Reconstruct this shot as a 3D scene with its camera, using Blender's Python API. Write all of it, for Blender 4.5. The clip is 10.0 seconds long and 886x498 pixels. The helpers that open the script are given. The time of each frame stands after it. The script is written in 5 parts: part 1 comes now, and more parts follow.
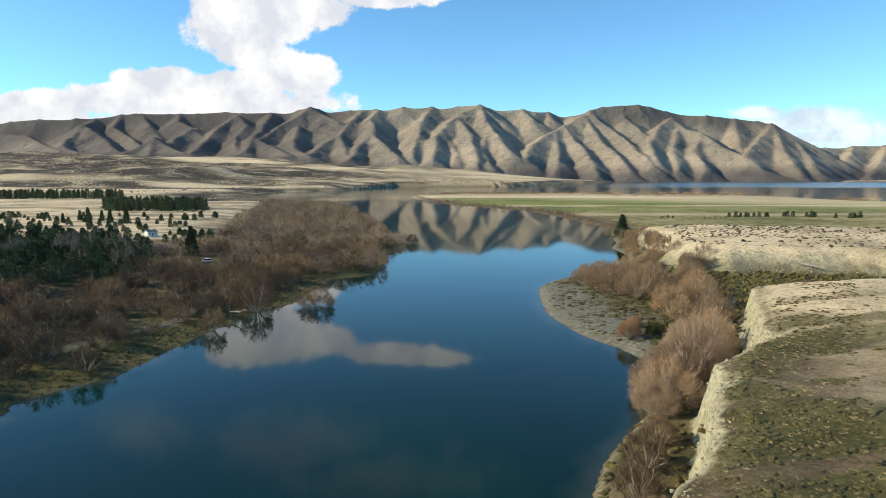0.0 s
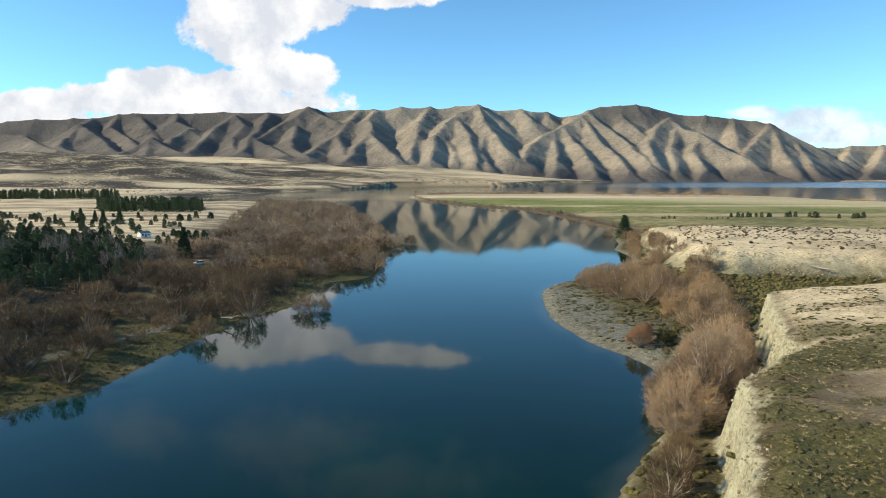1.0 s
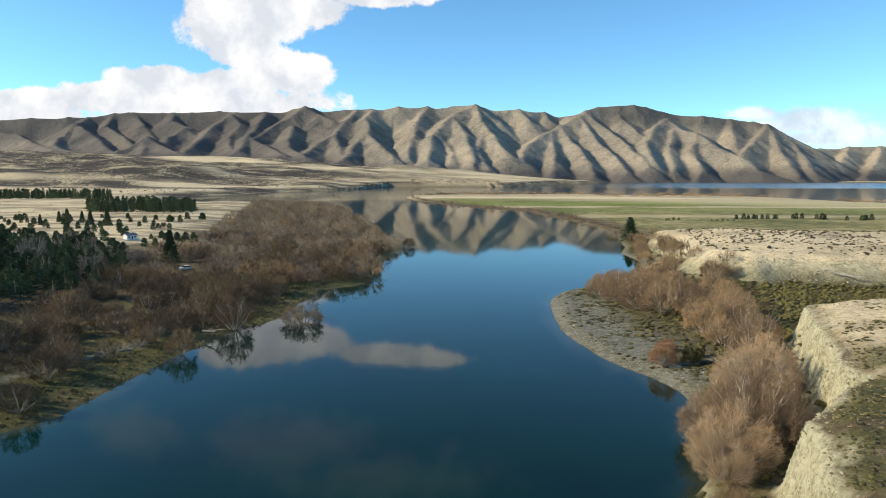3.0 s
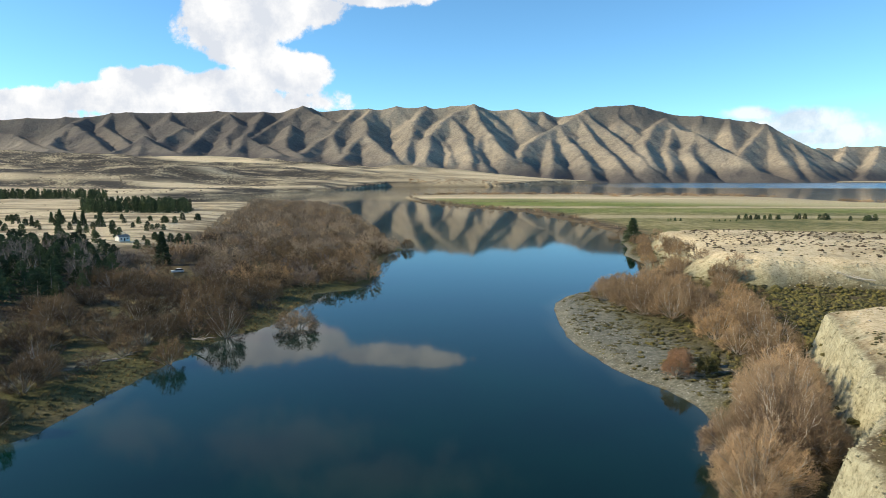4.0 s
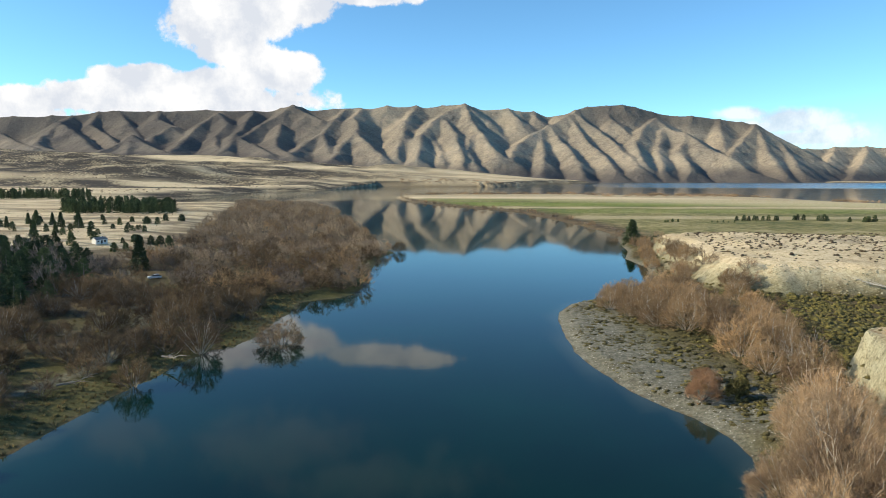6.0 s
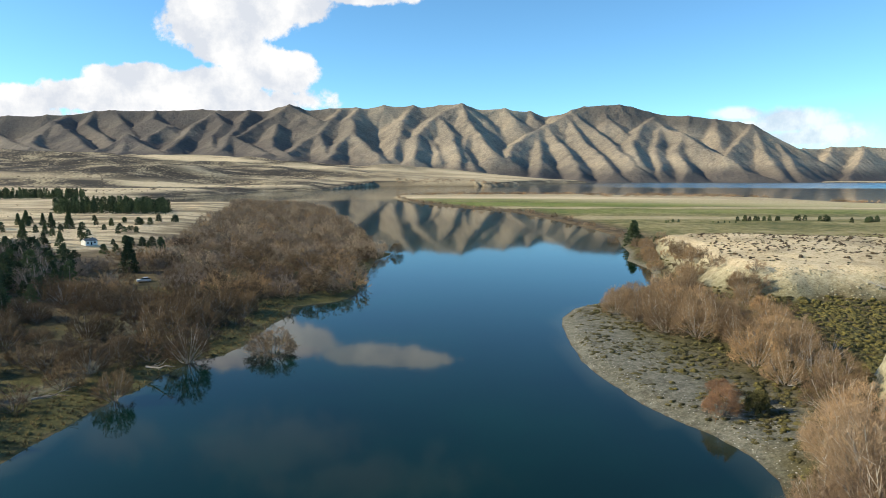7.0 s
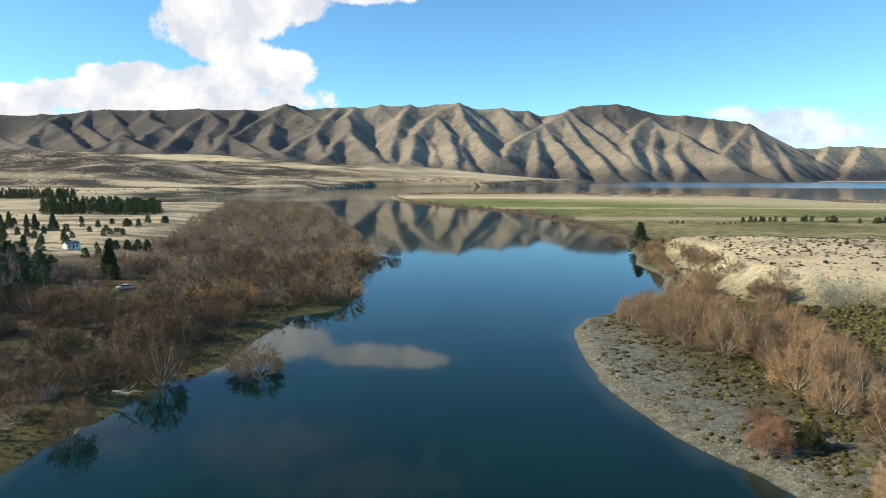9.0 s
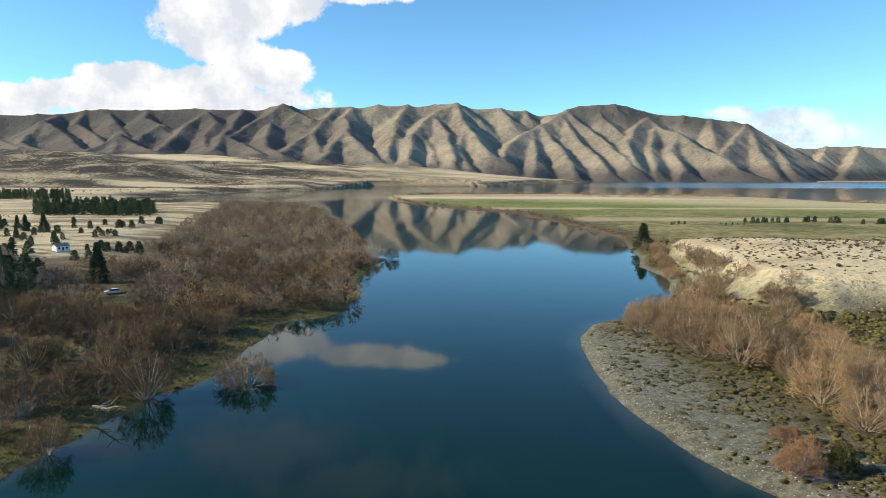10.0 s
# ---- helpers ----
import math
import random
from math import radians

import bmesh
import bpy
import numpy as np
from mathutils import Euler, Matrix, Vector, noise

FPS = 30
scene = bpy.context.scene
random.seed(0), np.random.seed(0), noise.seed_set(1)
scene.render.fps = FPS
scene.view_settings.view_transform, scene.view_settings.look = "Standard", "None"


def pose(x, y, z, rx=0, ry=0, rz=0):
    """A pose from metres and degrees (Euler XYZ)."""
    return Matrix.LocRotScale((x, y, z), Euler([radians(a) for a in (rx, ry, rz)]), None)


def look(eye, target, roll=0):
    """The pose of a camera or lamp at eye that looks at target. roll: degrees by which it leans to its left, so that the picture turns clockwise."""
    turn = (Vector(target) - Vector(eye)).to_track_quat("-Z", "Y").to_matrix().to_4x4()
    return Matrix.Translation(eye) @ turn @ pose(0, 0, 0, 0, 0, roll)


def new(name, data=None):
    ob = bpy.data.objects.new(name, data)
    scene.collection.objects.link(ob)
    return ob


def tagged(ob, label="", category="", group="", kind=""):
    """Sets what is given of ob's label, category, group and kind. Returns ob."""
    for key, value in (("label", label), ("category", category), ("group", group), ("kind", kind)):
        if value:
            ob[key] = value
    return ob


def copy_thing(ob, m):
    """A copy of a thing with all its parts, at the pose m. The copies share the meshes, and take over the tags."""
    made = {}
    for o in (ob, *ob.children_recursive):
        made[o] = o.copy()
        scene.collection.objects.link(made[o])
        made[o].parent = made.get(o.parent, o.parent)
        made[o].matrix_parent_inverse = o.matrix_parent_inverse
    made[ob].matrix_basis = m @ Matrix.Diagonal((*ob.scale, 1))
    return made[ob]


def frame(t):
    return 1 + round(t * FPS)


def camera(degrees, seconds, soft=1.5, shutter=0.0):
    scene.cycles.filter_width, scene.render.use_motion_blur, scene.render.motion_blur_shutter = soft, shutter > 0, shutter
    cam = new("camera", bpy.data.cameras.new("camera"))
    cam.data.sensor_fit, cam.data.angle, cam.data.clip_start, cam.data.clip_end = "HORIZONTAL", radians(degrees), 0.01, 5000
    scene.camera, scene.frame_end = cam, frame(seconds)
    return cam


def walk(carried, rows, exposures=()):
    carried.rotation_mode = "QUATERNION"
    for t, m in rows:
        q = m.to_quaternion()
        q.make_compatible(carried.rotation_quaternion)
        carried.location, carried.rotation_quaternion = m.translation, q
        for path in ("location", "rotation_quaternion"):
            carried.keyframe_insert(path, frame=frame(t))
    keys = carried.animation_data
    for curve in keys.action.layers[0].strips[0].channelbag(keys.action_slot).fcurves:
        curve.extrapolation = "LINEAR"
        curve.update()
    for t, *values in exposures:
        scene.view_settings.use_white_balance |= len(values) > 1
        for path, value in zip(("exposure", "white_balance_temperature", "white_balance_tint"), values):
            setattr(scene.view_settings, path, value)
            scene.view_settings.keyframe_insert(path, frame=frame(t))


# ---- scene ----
cam = camera(68.5, 10.0, soft=0.5)
PATH = [
    (0, (1.524, -1.101, 37.056), (1.608, 0.885, 36.831), 0.0),
    (1, (1.177, 5.796, 37.04), (1.267, 7.782, 36.815), 0.0),
    (2, (0.873, 12.674, 37.09), (0.968, 14.659, 36.865), 0.05),
    (2.5, (0.731, 16.083, 37.136), (0.828, 18.068, 36.911), 0.1),
    (4, (0.311, 26.339, 37.27), (0.416, 28.323, 37.045), 0.1),
    (4.5, (0.147, 29.655, 37.301), (0.257, 31.639, 37.075), 0.1),
    (5, (-0.045, 32.963, 37.345), (0.074, 34.947, 37.119), 0.1),
    (5.5, (-0.165, 36.3, 37.39), (-0.038, 38.283, 37.164), 0.15),
    (7, (-0.432, 46.382, 37.455), (-0.289, 48.364, 37.228), 0.2),
    (8, (-0.55, 53.09, 37.53), (-0.401, 55.071, 37.303), 0.2),
    (9, (-0.696, 59.766, 37.585), (-0.543, 61.747, 37.357), 0.2),
    (10, (-0.831, 66.487, 37.637), (-0.671, 68.468, 37.409), 0.2),
]
walk(cam, [(t, look(eye, target, roll)) for t, eye, target, roll in PATH], [(0, 0.3), (10, 0.3)])

# ---- light ----
SUN_AZ, SUN_EL = radians(-90), radians(27)
toward_sun = Vector((math.sin(SUN_AZ) * math.cos(SUN_EL), math.cos(SUN_AZ) * math.cos(SUN_EL), math.sin(SUN_EL)))
world = bpy.data.worlds.new("sky")
scene.world = world
world.use_nodes = True
wn, wl = world.node_tree.nodes, world.node_tree.links
sky = wn.new("ShaderNodeTexSky")
sky.sky_type, sky.sun_disc = "NISHITA", False
sky.sun_elevation, sky.sun_rotation = SUN_EL, SUN_AZ
sky.altitude, sky.air_density, sky.dust_density, sky.ozone_density = 2500, 1.0, 0.05, 2.0
clear = wn.new("ShaderNodeMix")
clear.data_type, clear.blend_type = "RGBA", "MULTIPLY"
clear.inputs[0].default_value, clear.inputs[7].default_value = 1.0, (0.70, 1.07, 1.15, 1)
wl.new(sky.outputs[0], clear.inputs[6])
wl.new(clear.outputs[2], wn["Background"].inputs[0])
wn["Background"].inputs[1].default_value = 0.15
sun = new("sun", bpy.data.lights.new("sun", "SUN"))
sun.data.energy, sun.data.angle, sun.data.color = 5.5, radians(0.6), (1.0, 0.86, 0.61)
sun.matrix_world = look(toward_sun * 3000, (0, 0, 0))


# ---- materials ----
def material(name, roughness=0.9):
    m = bpy.data.materials.new(name)
    m.use_nodes = True
    b = m.node_tree.nodes["Principled BSDF"]
    b.inputs["Roughness"].default_value = roughness
    b.inputs["Specular IOR Level"].default_value = 0.2
    return m, m.node_tree.nodes, m.node_tree.links, b


def ramp(nodes, stops):
    r = nodes.new("ShaderNodeValToRGB")
    els = r.color_ramp.elements
    while len(els) < len(stops):
        els.new(0.5)
    for e, (p, c) in zip(els, stops):
        e.position, e.color = p, (*c, 1)
    return r


def noise_node(nodes, links, vector, scale, detail=6, rough=0.6):
    n = nodes.new("ShaderNodeTexNoise")
    n.inputs["Scale"].default_value, n.inputs["Detail"].default_value, n.inputs["Roughness"].default_value = scale, detail, rough
    links.new(vector, n.inputs["Vector"])
    return n


def mixed(nodes, links, fac, a, b):
    m = nodes.new("ShaderNodeMix")
    m.data_type = "RGBA"
    for sock, v in ((m.inputs[0], fac), (m.inputs[6], a), (m.inputs[7], b)):
        if isinstance(v, tuple):
            sock.default_value = (*v, 1)
        elif isinstance(v, float):
            sock.default_value = v
        else:
            links.new(v, sock)
    return m.outputs[2]


def bump(nodes, links, height, strength, distance, bsdf):
    b = nodes.new("ShaderNodeBump")
    b.inputs["Strength"].default_value, b.inputs["Distance"].default_value = strength, distance
    links.new(height, b.inputs["Height"])
    links.new(b.outputs[0], bsdf.inputs["Normal"])


def plain(name, colours, scale, roughness=0.9, relief=0.0, shift=0.0):
    """A surface of a few colours, mottled at two scales, and a little different from object to object."""
    m, n, l, b = material(name, roughness)
    co = n.new("ShaderNodeTexCoord").outputs["Object"]
    big, small = noise_node(n, l, co, scale, 3), noise_node(n, l, co, scale * 9, 4)
    both = n.new("ShaderNodeMath")
    both.operation = "MULTIPLY_ADD"
    both.inputs[1].default_value = 0.55
    l.new(small.outputs[0], both.inputs[0])
    l.new(big.outputs[0], both.inputs[2])
    last = both.outputs[0]
    if shift:
        info, more = n.new("ShaderNodeObjectInfo"), n.new("ShaderNodeMath")
        more.operation = "MULTIPLY_ADD"
        more.inputs[1].default_value = shift
        l.new(info.outputs["Random"], more.inputs[0])
        l.new(last, more.inputs[2])
        last = more.outputs[0]
    lo, hi = 0.5, 1.05 + shift
    r = ramp(n, [(lo + (hi - lo) * i / max(1, len(colours) - 1), c) for i, c in enumerate(colours)])
    if hi > 1:
        scaled = n.new("ShaderNodeMath")
        scaled.operation = "DIVIDE"
        scaled.inputs[1].default_value = hi
        l.new(last, scaled.inputs[0])
        last = scaled.outputs[0]
        for e in r.color_ramp.elements:
            e.position /= hi
    l.new(last, r.inputs[0])
    l.new(r.outputs[0], b.inputs["Base Color"])
    if relief:
        bump(n, l, small.outputs[0], 0.7, relief, b)
    return m


def twigs(name, dark, light, tips):
    """Bare twigs: each one of its own shade, each tree of its own tone."""
    m, n, l, b = material(name, 0.85)
    geo, info = n.new("ShaderNodeNewGeometry"), n.new("ShaderNodeObjectInfo")
    dark, tips = [tuple(0.6 * a + 0.4 * b for a, b in zip(c, light)) for c in (dark, tips)]
    shade = ramp(n, [(0.0, dark), (0.7, light), (1.0, tips)])
    l.new(geo.outputs["Random Per Island"], shade.inputs[0])
    tone = ramp(n, [(0.0, (0.58, 0.56, 0.57)), (0.5, (1.0, 1.0, 1.0)), (1.0, (1.42, 1.34, 1.22))])
    place, total, turn = n.new("ShaderNodeAttribute"), n.new("ShaderNodeMath"), n.new("ShaderNodeMath")
    place.attribute_name, total.operation, turn.operation = "tone", "ADD", "FRACT"
    l.new(info.outputs["Random"], total.inputs[0])
    l.new(place.outputs["Fac"], total.inputs[1])
    l.new(total.outputs[0], turn.inputs[0])
    l.new(turn.outputs[0], tone.inputs[0])
    mul = n.new("ShaderNodeMix")
    mul.data_type, mul.blend_type = "RGBA", "MULTIPLY"
    mul.inputs[0].default_value = 1.0
    l.new(shade.outputs[0], mul.inputs[6])
    l.new(tone.outputs[0], mul.inputs[7])
    l.new(mul.outputs[2], b.inputs["Base Color"])
    return m


def leafy(name, dark, light, tips):
    """Close-grown small leaves: mottled from shoot to shoot, in relief, each cushion of its own tone."""
    m, n, l, b = material(name, 0.9)
    co = n.new("ShaderNodeTexCoord").outputs["Object"]
    small, large = noise_node(n, l, co, 5.5, 4, 0.7), noise_node(n, l, co, 0.9, 3, 0.6)
    geo, mix = n.new("ShaderNodeNewGeometry"), n.new("ShaderNodeMath")
    mix.operation, mix.inputs[1].default_value = "MULTIPLY_ADD", 0.16
    l.new(geo.outputs["Random Per Island"], mix.inputs[0])
    l.new(small.outputs[0], mix.inputs[2])
    shade = ramp(n, [(0.40, dark), (0.58, light), (0.74, tips)])
    l.new(mix.outputs[0], shade.inputs[0])
    tone = ramp(n, [(0.35, (0.72, 0.74, 0.8)), (0.65, (1.22, 1.16, 1.0))])
    place, total = n.new("ShaderNodeAttribute"), n.new("ShaderNodeMath")
    place.attribute_name, total.operation, total.inputs[1].default_value = "tone", "MULTIPLY_ADD", 0.3
    l.new(place.outputs["Fac"], total.inputs[0])
    shift = n.new("ShaderNodeMath")
    shift.operation, shift.inputs[1].default_value = "SUBTRACT", 0.15
    l.new(large.outputs[0], shift.inputs[0])
    l.new(shift.outputs[0], total.inputs[2])
    l.new(total.outputs[0], tone.inputs[0])
    mul = n.new("ShaderNodeMix")
    mul.data_type, mul.blend_type = "RGBA", "MULTIPLY"
    mul.inputs[0].default_value = 1.0
    l.new(shade.outputs[0], mul.inputs[6])
    l.new(tone.outputs[0], mul.inputs[7])
    l.new(mul.outputs[2], b.inputs["Base Color"])
    bump(n, l, small.outputs[0], 1.0, 0.22, b)
    return m


def ground_material():
    m, n, l, b = material("ground_cover", 0.95)
    co = n.new("ShaderNodeTexCoord").outputs["Object"]
    fine, mid, wide = noise_node(n, l, co, 1.9, 6, 0.74), noise_node(n, l, co, 0.16, 6, 0.62), noise_node(n, l, co, 0.011, 6, 0.6)
    speck = noise_node(n, l, co, 0.55, 5, 0.75)
    za, zb = n.new("ShaderNodeAttribute"), n.new("ShaderNodeAttribute")
    za.attribute_name, zb.attribute_name = "zone_a", "zone_b"
    sa, sb = n.new("ShaderNodeSeparateColor"), n.new("ShaderNodeSeparateColor")
    l.new(za.outputs["Color"], sa.inputs[0])
    l.new(zb.outputs["Color"], sb.inputs[0])

    def two(first, second, stops):
        add = n.new("ShaderNodeMath")
        add.operation = "MULTIPLY_ADD"
        add.inputs[1].default_value = 0.5
        l.new(first.outputs[0], add.inputs[0])
        half = n.new("ShaderNodeMath")
        half.operation = "MULTIPLY"
        half.inputs[1].default_value = 0.5
        l.new(second.outputs[0], half.inputs[0])
        l.new(half.outputs[0], add.inputs[2])
        r = ramp(n, stops)
        l.new(add.outputs[0], r.inputs[0])
        return r.outputs[0]

    soil = two(fine, mid, [(0.32, (0.032, 0.024, 0.015)), (0.46, (0.085, 0.062, 0.036)), (0.56, (0.15, 0.112, 0.062)), (0.68, (0.25, 0.19, 0.11))])
    lush = two(fine, mid, [(0.33, (0.028, 0.028, 0.011)), (0.47, (0.068, 0.066, 0.021)), (0.57, (0.112, 0.104, 0.038)), (0.68, (0.19, 0.158, 0.08))])
    gravel = two(fine, speck, [(0.32, (0.045, 0.044, 0.032)), (0.46, (0.125, 0.122, 0.09)), (0.56, (0.215, 0.207, 0.16)), (0.70, (0.34, 0.325, 0.26))])
    meadow = two(mid, wide, [(0.40, (0.10, 0.105, 0.038)), (0.48, (0.17, 0.158, 0.06)), (0.53, (0.24, 0.21, 0.086)), (0.60, (0.34, 0.285, 0.15))])
    dry = two(fine, speck, [(0.34, (0.22, 0.162, 0.088)), (0.42, (0.45, 0.35, 0.205)), (0.50, (0.63, 0.515, 0.325)), (0.62, (0.77, 0.655, 0.45))])
    cliff = two(fine, speck, [(0.36, (0.11, 0.098, 0.058)), (0.44, (0.25, 0.23, 0.145)), (0.53, (0.38, 0.352, 0.235)), (0.67, (0.50, 0.47, 0.335))])
    scrub = two(mid, wide, [(0.47, (0.040, 0.034, 0.026)), (0.505, (0.075, 0.062, 0.044)), (0.53, (0.17, 0.136, 0.086)), (0.58, (0.42, 0.35, 0.22))])
    c = mixed(n, l, sb.outputs["Blue"], soil, lush)
    crop = two(mid, wide, [(0.40, (0.11, 0.155, 0.03)), (0.50, (0.17, 0.205, 0.045)), (0.60, (0.23, 0.235, 0.07))])
    band = n.new("ShaderNodeAttribute")
    band.attribute_name = "band"
    c = mixed(n, l, sa.outputs["Green"], c, mixed(n, l, band.outputs["Fac"], meadow, crop))
    c = mixed(n, l, sa.outputs["Blue"], c, dry)
    c = mixed(n, l, sb.outputs["Green"], c, scrub)
    c = mixed(n, l, sa.outputs["Red"], c, gravel)
    c = mixed(n, l, sb.outputs["Red"], c, cliff)
    l.new(c, b.inputs["Base Color"])
    both = n.new("ShaderNodeMath")
    both.operation = "ADD"
    l.new(speck.outputs[0], both.inputs[0])
    l.new(fine.outputs[0], both.inputs[1])
    bump(n, l, both.outputs[0], 1.0, 0.32, b)
    return m


def mountain_material():
    m, n, l, b = material("tussock_slopes", 0.95)
    co = n.new("ShaderNodeTexCoord").outputs["Object"]
    wide, mid, fine = noise_node(n, l, co, 0.0022, 6, 0.6), noise_node(n, l, co, 0.013, 8, 0.68), noise_node(n, l, co, 0.07, 8, 0.78)
    r1 = ramp(n, [(0.36, (0.13, 0.111, 0.084)), (0.46, (0.25, 0.212, 0.155)), (0.54, (0.31, 0.262, 0.185)), (0.66, (0.40, 0.335, 0.235))])
    l.new(mid.outputs[0], r1.inputs[0])
    r2 = ramp(n, [(0.42, (0.14, 0.126, 0.112)), (0.58, (0.41, 0.35, 0.265))])
    l.new(wide.outputs[0], r2.inputs[0])
    r3 = ramp(n, [(0.40, (0.09, 0.08, 0.072)), (0.49, (0.24, 0.207, 0.165)), (0.60, (0.42, 0.365, 0.29))])
    l.new(fine.outputs[0], r3.inputs[0])
    c = mixed(n, l, 0.36, mixed(n, l, 0.5, r1.outputs[0], r2.outputs[0]), r3.outputs[0])
    # Dark bluish colour: scrub at the foot, painted cloud shadow on left range and right summit.
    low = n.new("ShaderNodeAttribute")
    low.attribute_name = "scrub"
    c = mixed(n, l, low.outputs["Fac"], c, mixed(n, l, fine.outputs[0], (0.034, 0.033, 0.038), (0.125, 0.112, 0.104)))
    l.new(c, b.inputs["Base Color"])
    bump(n, l, mid.outputs[0], 1.0, 16.0, b)
    return m


def water_material():
    m, n, l, b = material("river_water", 0.035)
    b.inputs["IOR"].default_value, b.inputs["Specular IOR Level"].default_value = 1.33, 0.30
    co = n.new("ShaderNodeTexCoord").outputs["Object"]
    murk = noise_node(n, l, co, 0.02, 3)
    deep = ramp(n, [(0.35, (0.0007, 0.0105, 0.0085)), (0.65, (0.0012, 0.0200, 0.0132))])
    l.new(murk.outputs[0], deep.inputs[0])
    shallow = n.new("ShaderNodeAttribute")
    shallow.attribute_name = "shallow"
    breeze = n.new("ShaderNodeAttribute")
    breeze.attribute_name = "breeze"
    # Blue base colour stands in for sky reflected by the rippled far lake.
    painted_sky = mixed(n, l, breeze.outputs["Fac"], deep.outputs[0], (0.055, 0.15, 0.24))
    l.new(mixed(n, l, shallow.outputs["Fac"], painted_sky, (0.06, 0.072, 0.052)), b.inputs["Base Color"])
    rough = n.new("ShaderNodeMath")
    rough.operation = "MULTIPLY_ADD"
    rough.inputs[1].default_value, rough.inputs[2].default_value = 0.16, 0.04
    l.new(breeze.outputs["Fac"], rough.inputs[0])
    l.new(rough.outputs[0], b.inputs["Roughness"])
    waves = noise_node(n, l, co, 0.35, 3)
    calm, chop = n.new("ShaderNodeBump"), n.new("ShaderNodeBump")
    calm.inputs["Strength"].default_value, calm.inputs["Distance"].default_value = 0.05, 0.06
    chop.inputs["Distance"].default_value = 0.5
    l.new(waves.outputs[0], calm.inputs["Height"])
    l.new(waves.outputs[0], chop.inputs["Height"])
    l.new(breeze.outputs["Fac"], chop.inputs["Strength"])
    l.new(calm.outputs[0], chop.inputs["Normal"])
    l.new(chop.outputs[0], b.inputs["Normal"])
    return m


def cloud_material(name, puffs, grey, softness, thin):
    """A far bank of cloud on its sheet: round puffs with ragged, soft rims and grey undersides."""
    m = bpy.data.materials.new(name)
    m.use_nodes = True
    n, l = m.node_tree.nodes, m.node_tree.links
    n.clear()
    co = n.new("ShaderNodeTexCoord").outputs["Object"]
    warp = noise_node(n, l, co, 0.0052, 8, 0.6)
    curl = noise_node(n, l, co, 0.0016, 5, 0.6)

    def math_node(op, *values):
        k = n.new("ShaderNodeMath")
        k.operation = op
        for sock, v in zip(k.inputs, values):
            if isinstance(v, (int, float)):
                sock.default_value = v
            else:
                l.new(v, sock)
        return k.outputs[0]

    total = None
    for cx, cz, rx, rz in puffs:
        mp = n.new("ShaderNodeMapping")
        mp.vector_type = "TEXTURE"
        mp.inputs["Location"].default_value = (cx, 0, cz)
        mp.inputs["Scale"].default_value = (rx, 1e6, rz)
        l.new(co, mp.inputs["Vector"])
        ln = n.new("ShaderNodeVectorMath")
        ln.operation = "LENGTH"
        l.new(mp.outputs[0], ln.inputs[0])
        d = math_node("SUBTRACT", 1.15, ln.outputs["Value"])
        total = d if total is None else math_node("SMOOTH_MAX", total, d, 0.25)
    rag = math_node("MULTIPLY", math_node("SUBTRACT", warp.outputs[0], 0.5), 1.3)
    rag = math_node("ADD", rag, math_node("MULTIPLY", math_node("SUBTRACT", curl.outputs[0], 0.5), 0.9))
    body = math_node("ADD", total, rag)
    alpha = n.new("ShaderNodeMapRange")
    alpha.interpolation_type = "SMOOTHSTEP"
    alpha.inputs["From Min"].default_value, alpha.inputs["From Max"].default_value = 0.0, softness
    alpha.inputs["To Max"].default_value = thin
    l.new(body, alpha.inputs["Value"])
    fold = noise_node(n, l, co, 0.0032, 6, 0.6)
    shade = ramp(n, [(0.38, grey), (0.56, (1.0, 1.0, 1.0))])
    l.new(fold.outputs[0], shade.inputs[0])
    glow, clear, mix = n.new("ShaderNodeEmission"), n.new("ShaderNodeBsdfTransparent"), n.new("ShaderNodeMixShader")
    l.new(shade.outputs[0], glow.inputs[0])
    glow.inputs[1].default_value = 0.82
    l.new(alpha.outputs[0], mix.inputs[0])
    l.new(clear.outputs[0], mix.inputs[1])
    l.new(glow.outputs[0], mix.inputs[2])
    l.new(mix.outputs[0], n.new("ShaderNodeOutputMaterial").inputs[0])
    return m


M_GROUND, M_MOUNTAIN, M_WATER = ground_material(), mountain_material(), water_material()
M_BARK = plain("grey_bark", [(0.10, 0.085, 0.07), (0.22, 0.19, 0.16), (0.33, 0.30, 0.26)], 1.5, shift=0.2)
M_STEM = plain("pale_willow_stem", [(0.22, 0.185, 0.145), (0.40, 0.35, 0.285), (0.52, 0.47, 0.40)], 1.5, shift=0.2)
M_CLOD = plain("conglomerate", [(0.14, 0.127, 0.08), (0.28, 0.258, 0.17), (0.43, 0.40, 0.285)], 0.9, shift=0.0)
M_PALE = plain("bleached_wood", [(0.33, 0.30, 0.26), (0.52, 0.49, 0.44)], 2.0)
M_TAN = twigs("orange_tan_twigs", (0.19, 0.13, 0.078), (0.36, 0.255, 0.157), (0.45, 0.33, 0.212))
M_BROWN = twigs("grey_brown_twigs", (0.08, 0.054, 0.031), (0.185, 0.127, 0.071), (0.27, 0.193, 0.112))
M_RUST = twigs("rust_brown_twigs", (0.135, 0.09, 0.05), (0.295, 0.203, 0.116), (0.38, 0.272, 0.162))
M_ASH = twigs("ash_grey_twigs", (0.1, 0.083, 0.072), (0.22, 0.18, 0.15), (0.32, 0.27, 0.225))
M_FAWN = twigs("fawn_grey_twigs", (0.19, 0.145, 0.102), (0.335, 0.262, 0.185), (0.42, 0.335, 0.245))
M_PURPLE = twigs("dark_purple_brown_twigs", (0.05, 0.038, 0.027), (0.12, 0.087, 0.057), (0.175, 0.131, 0.087))
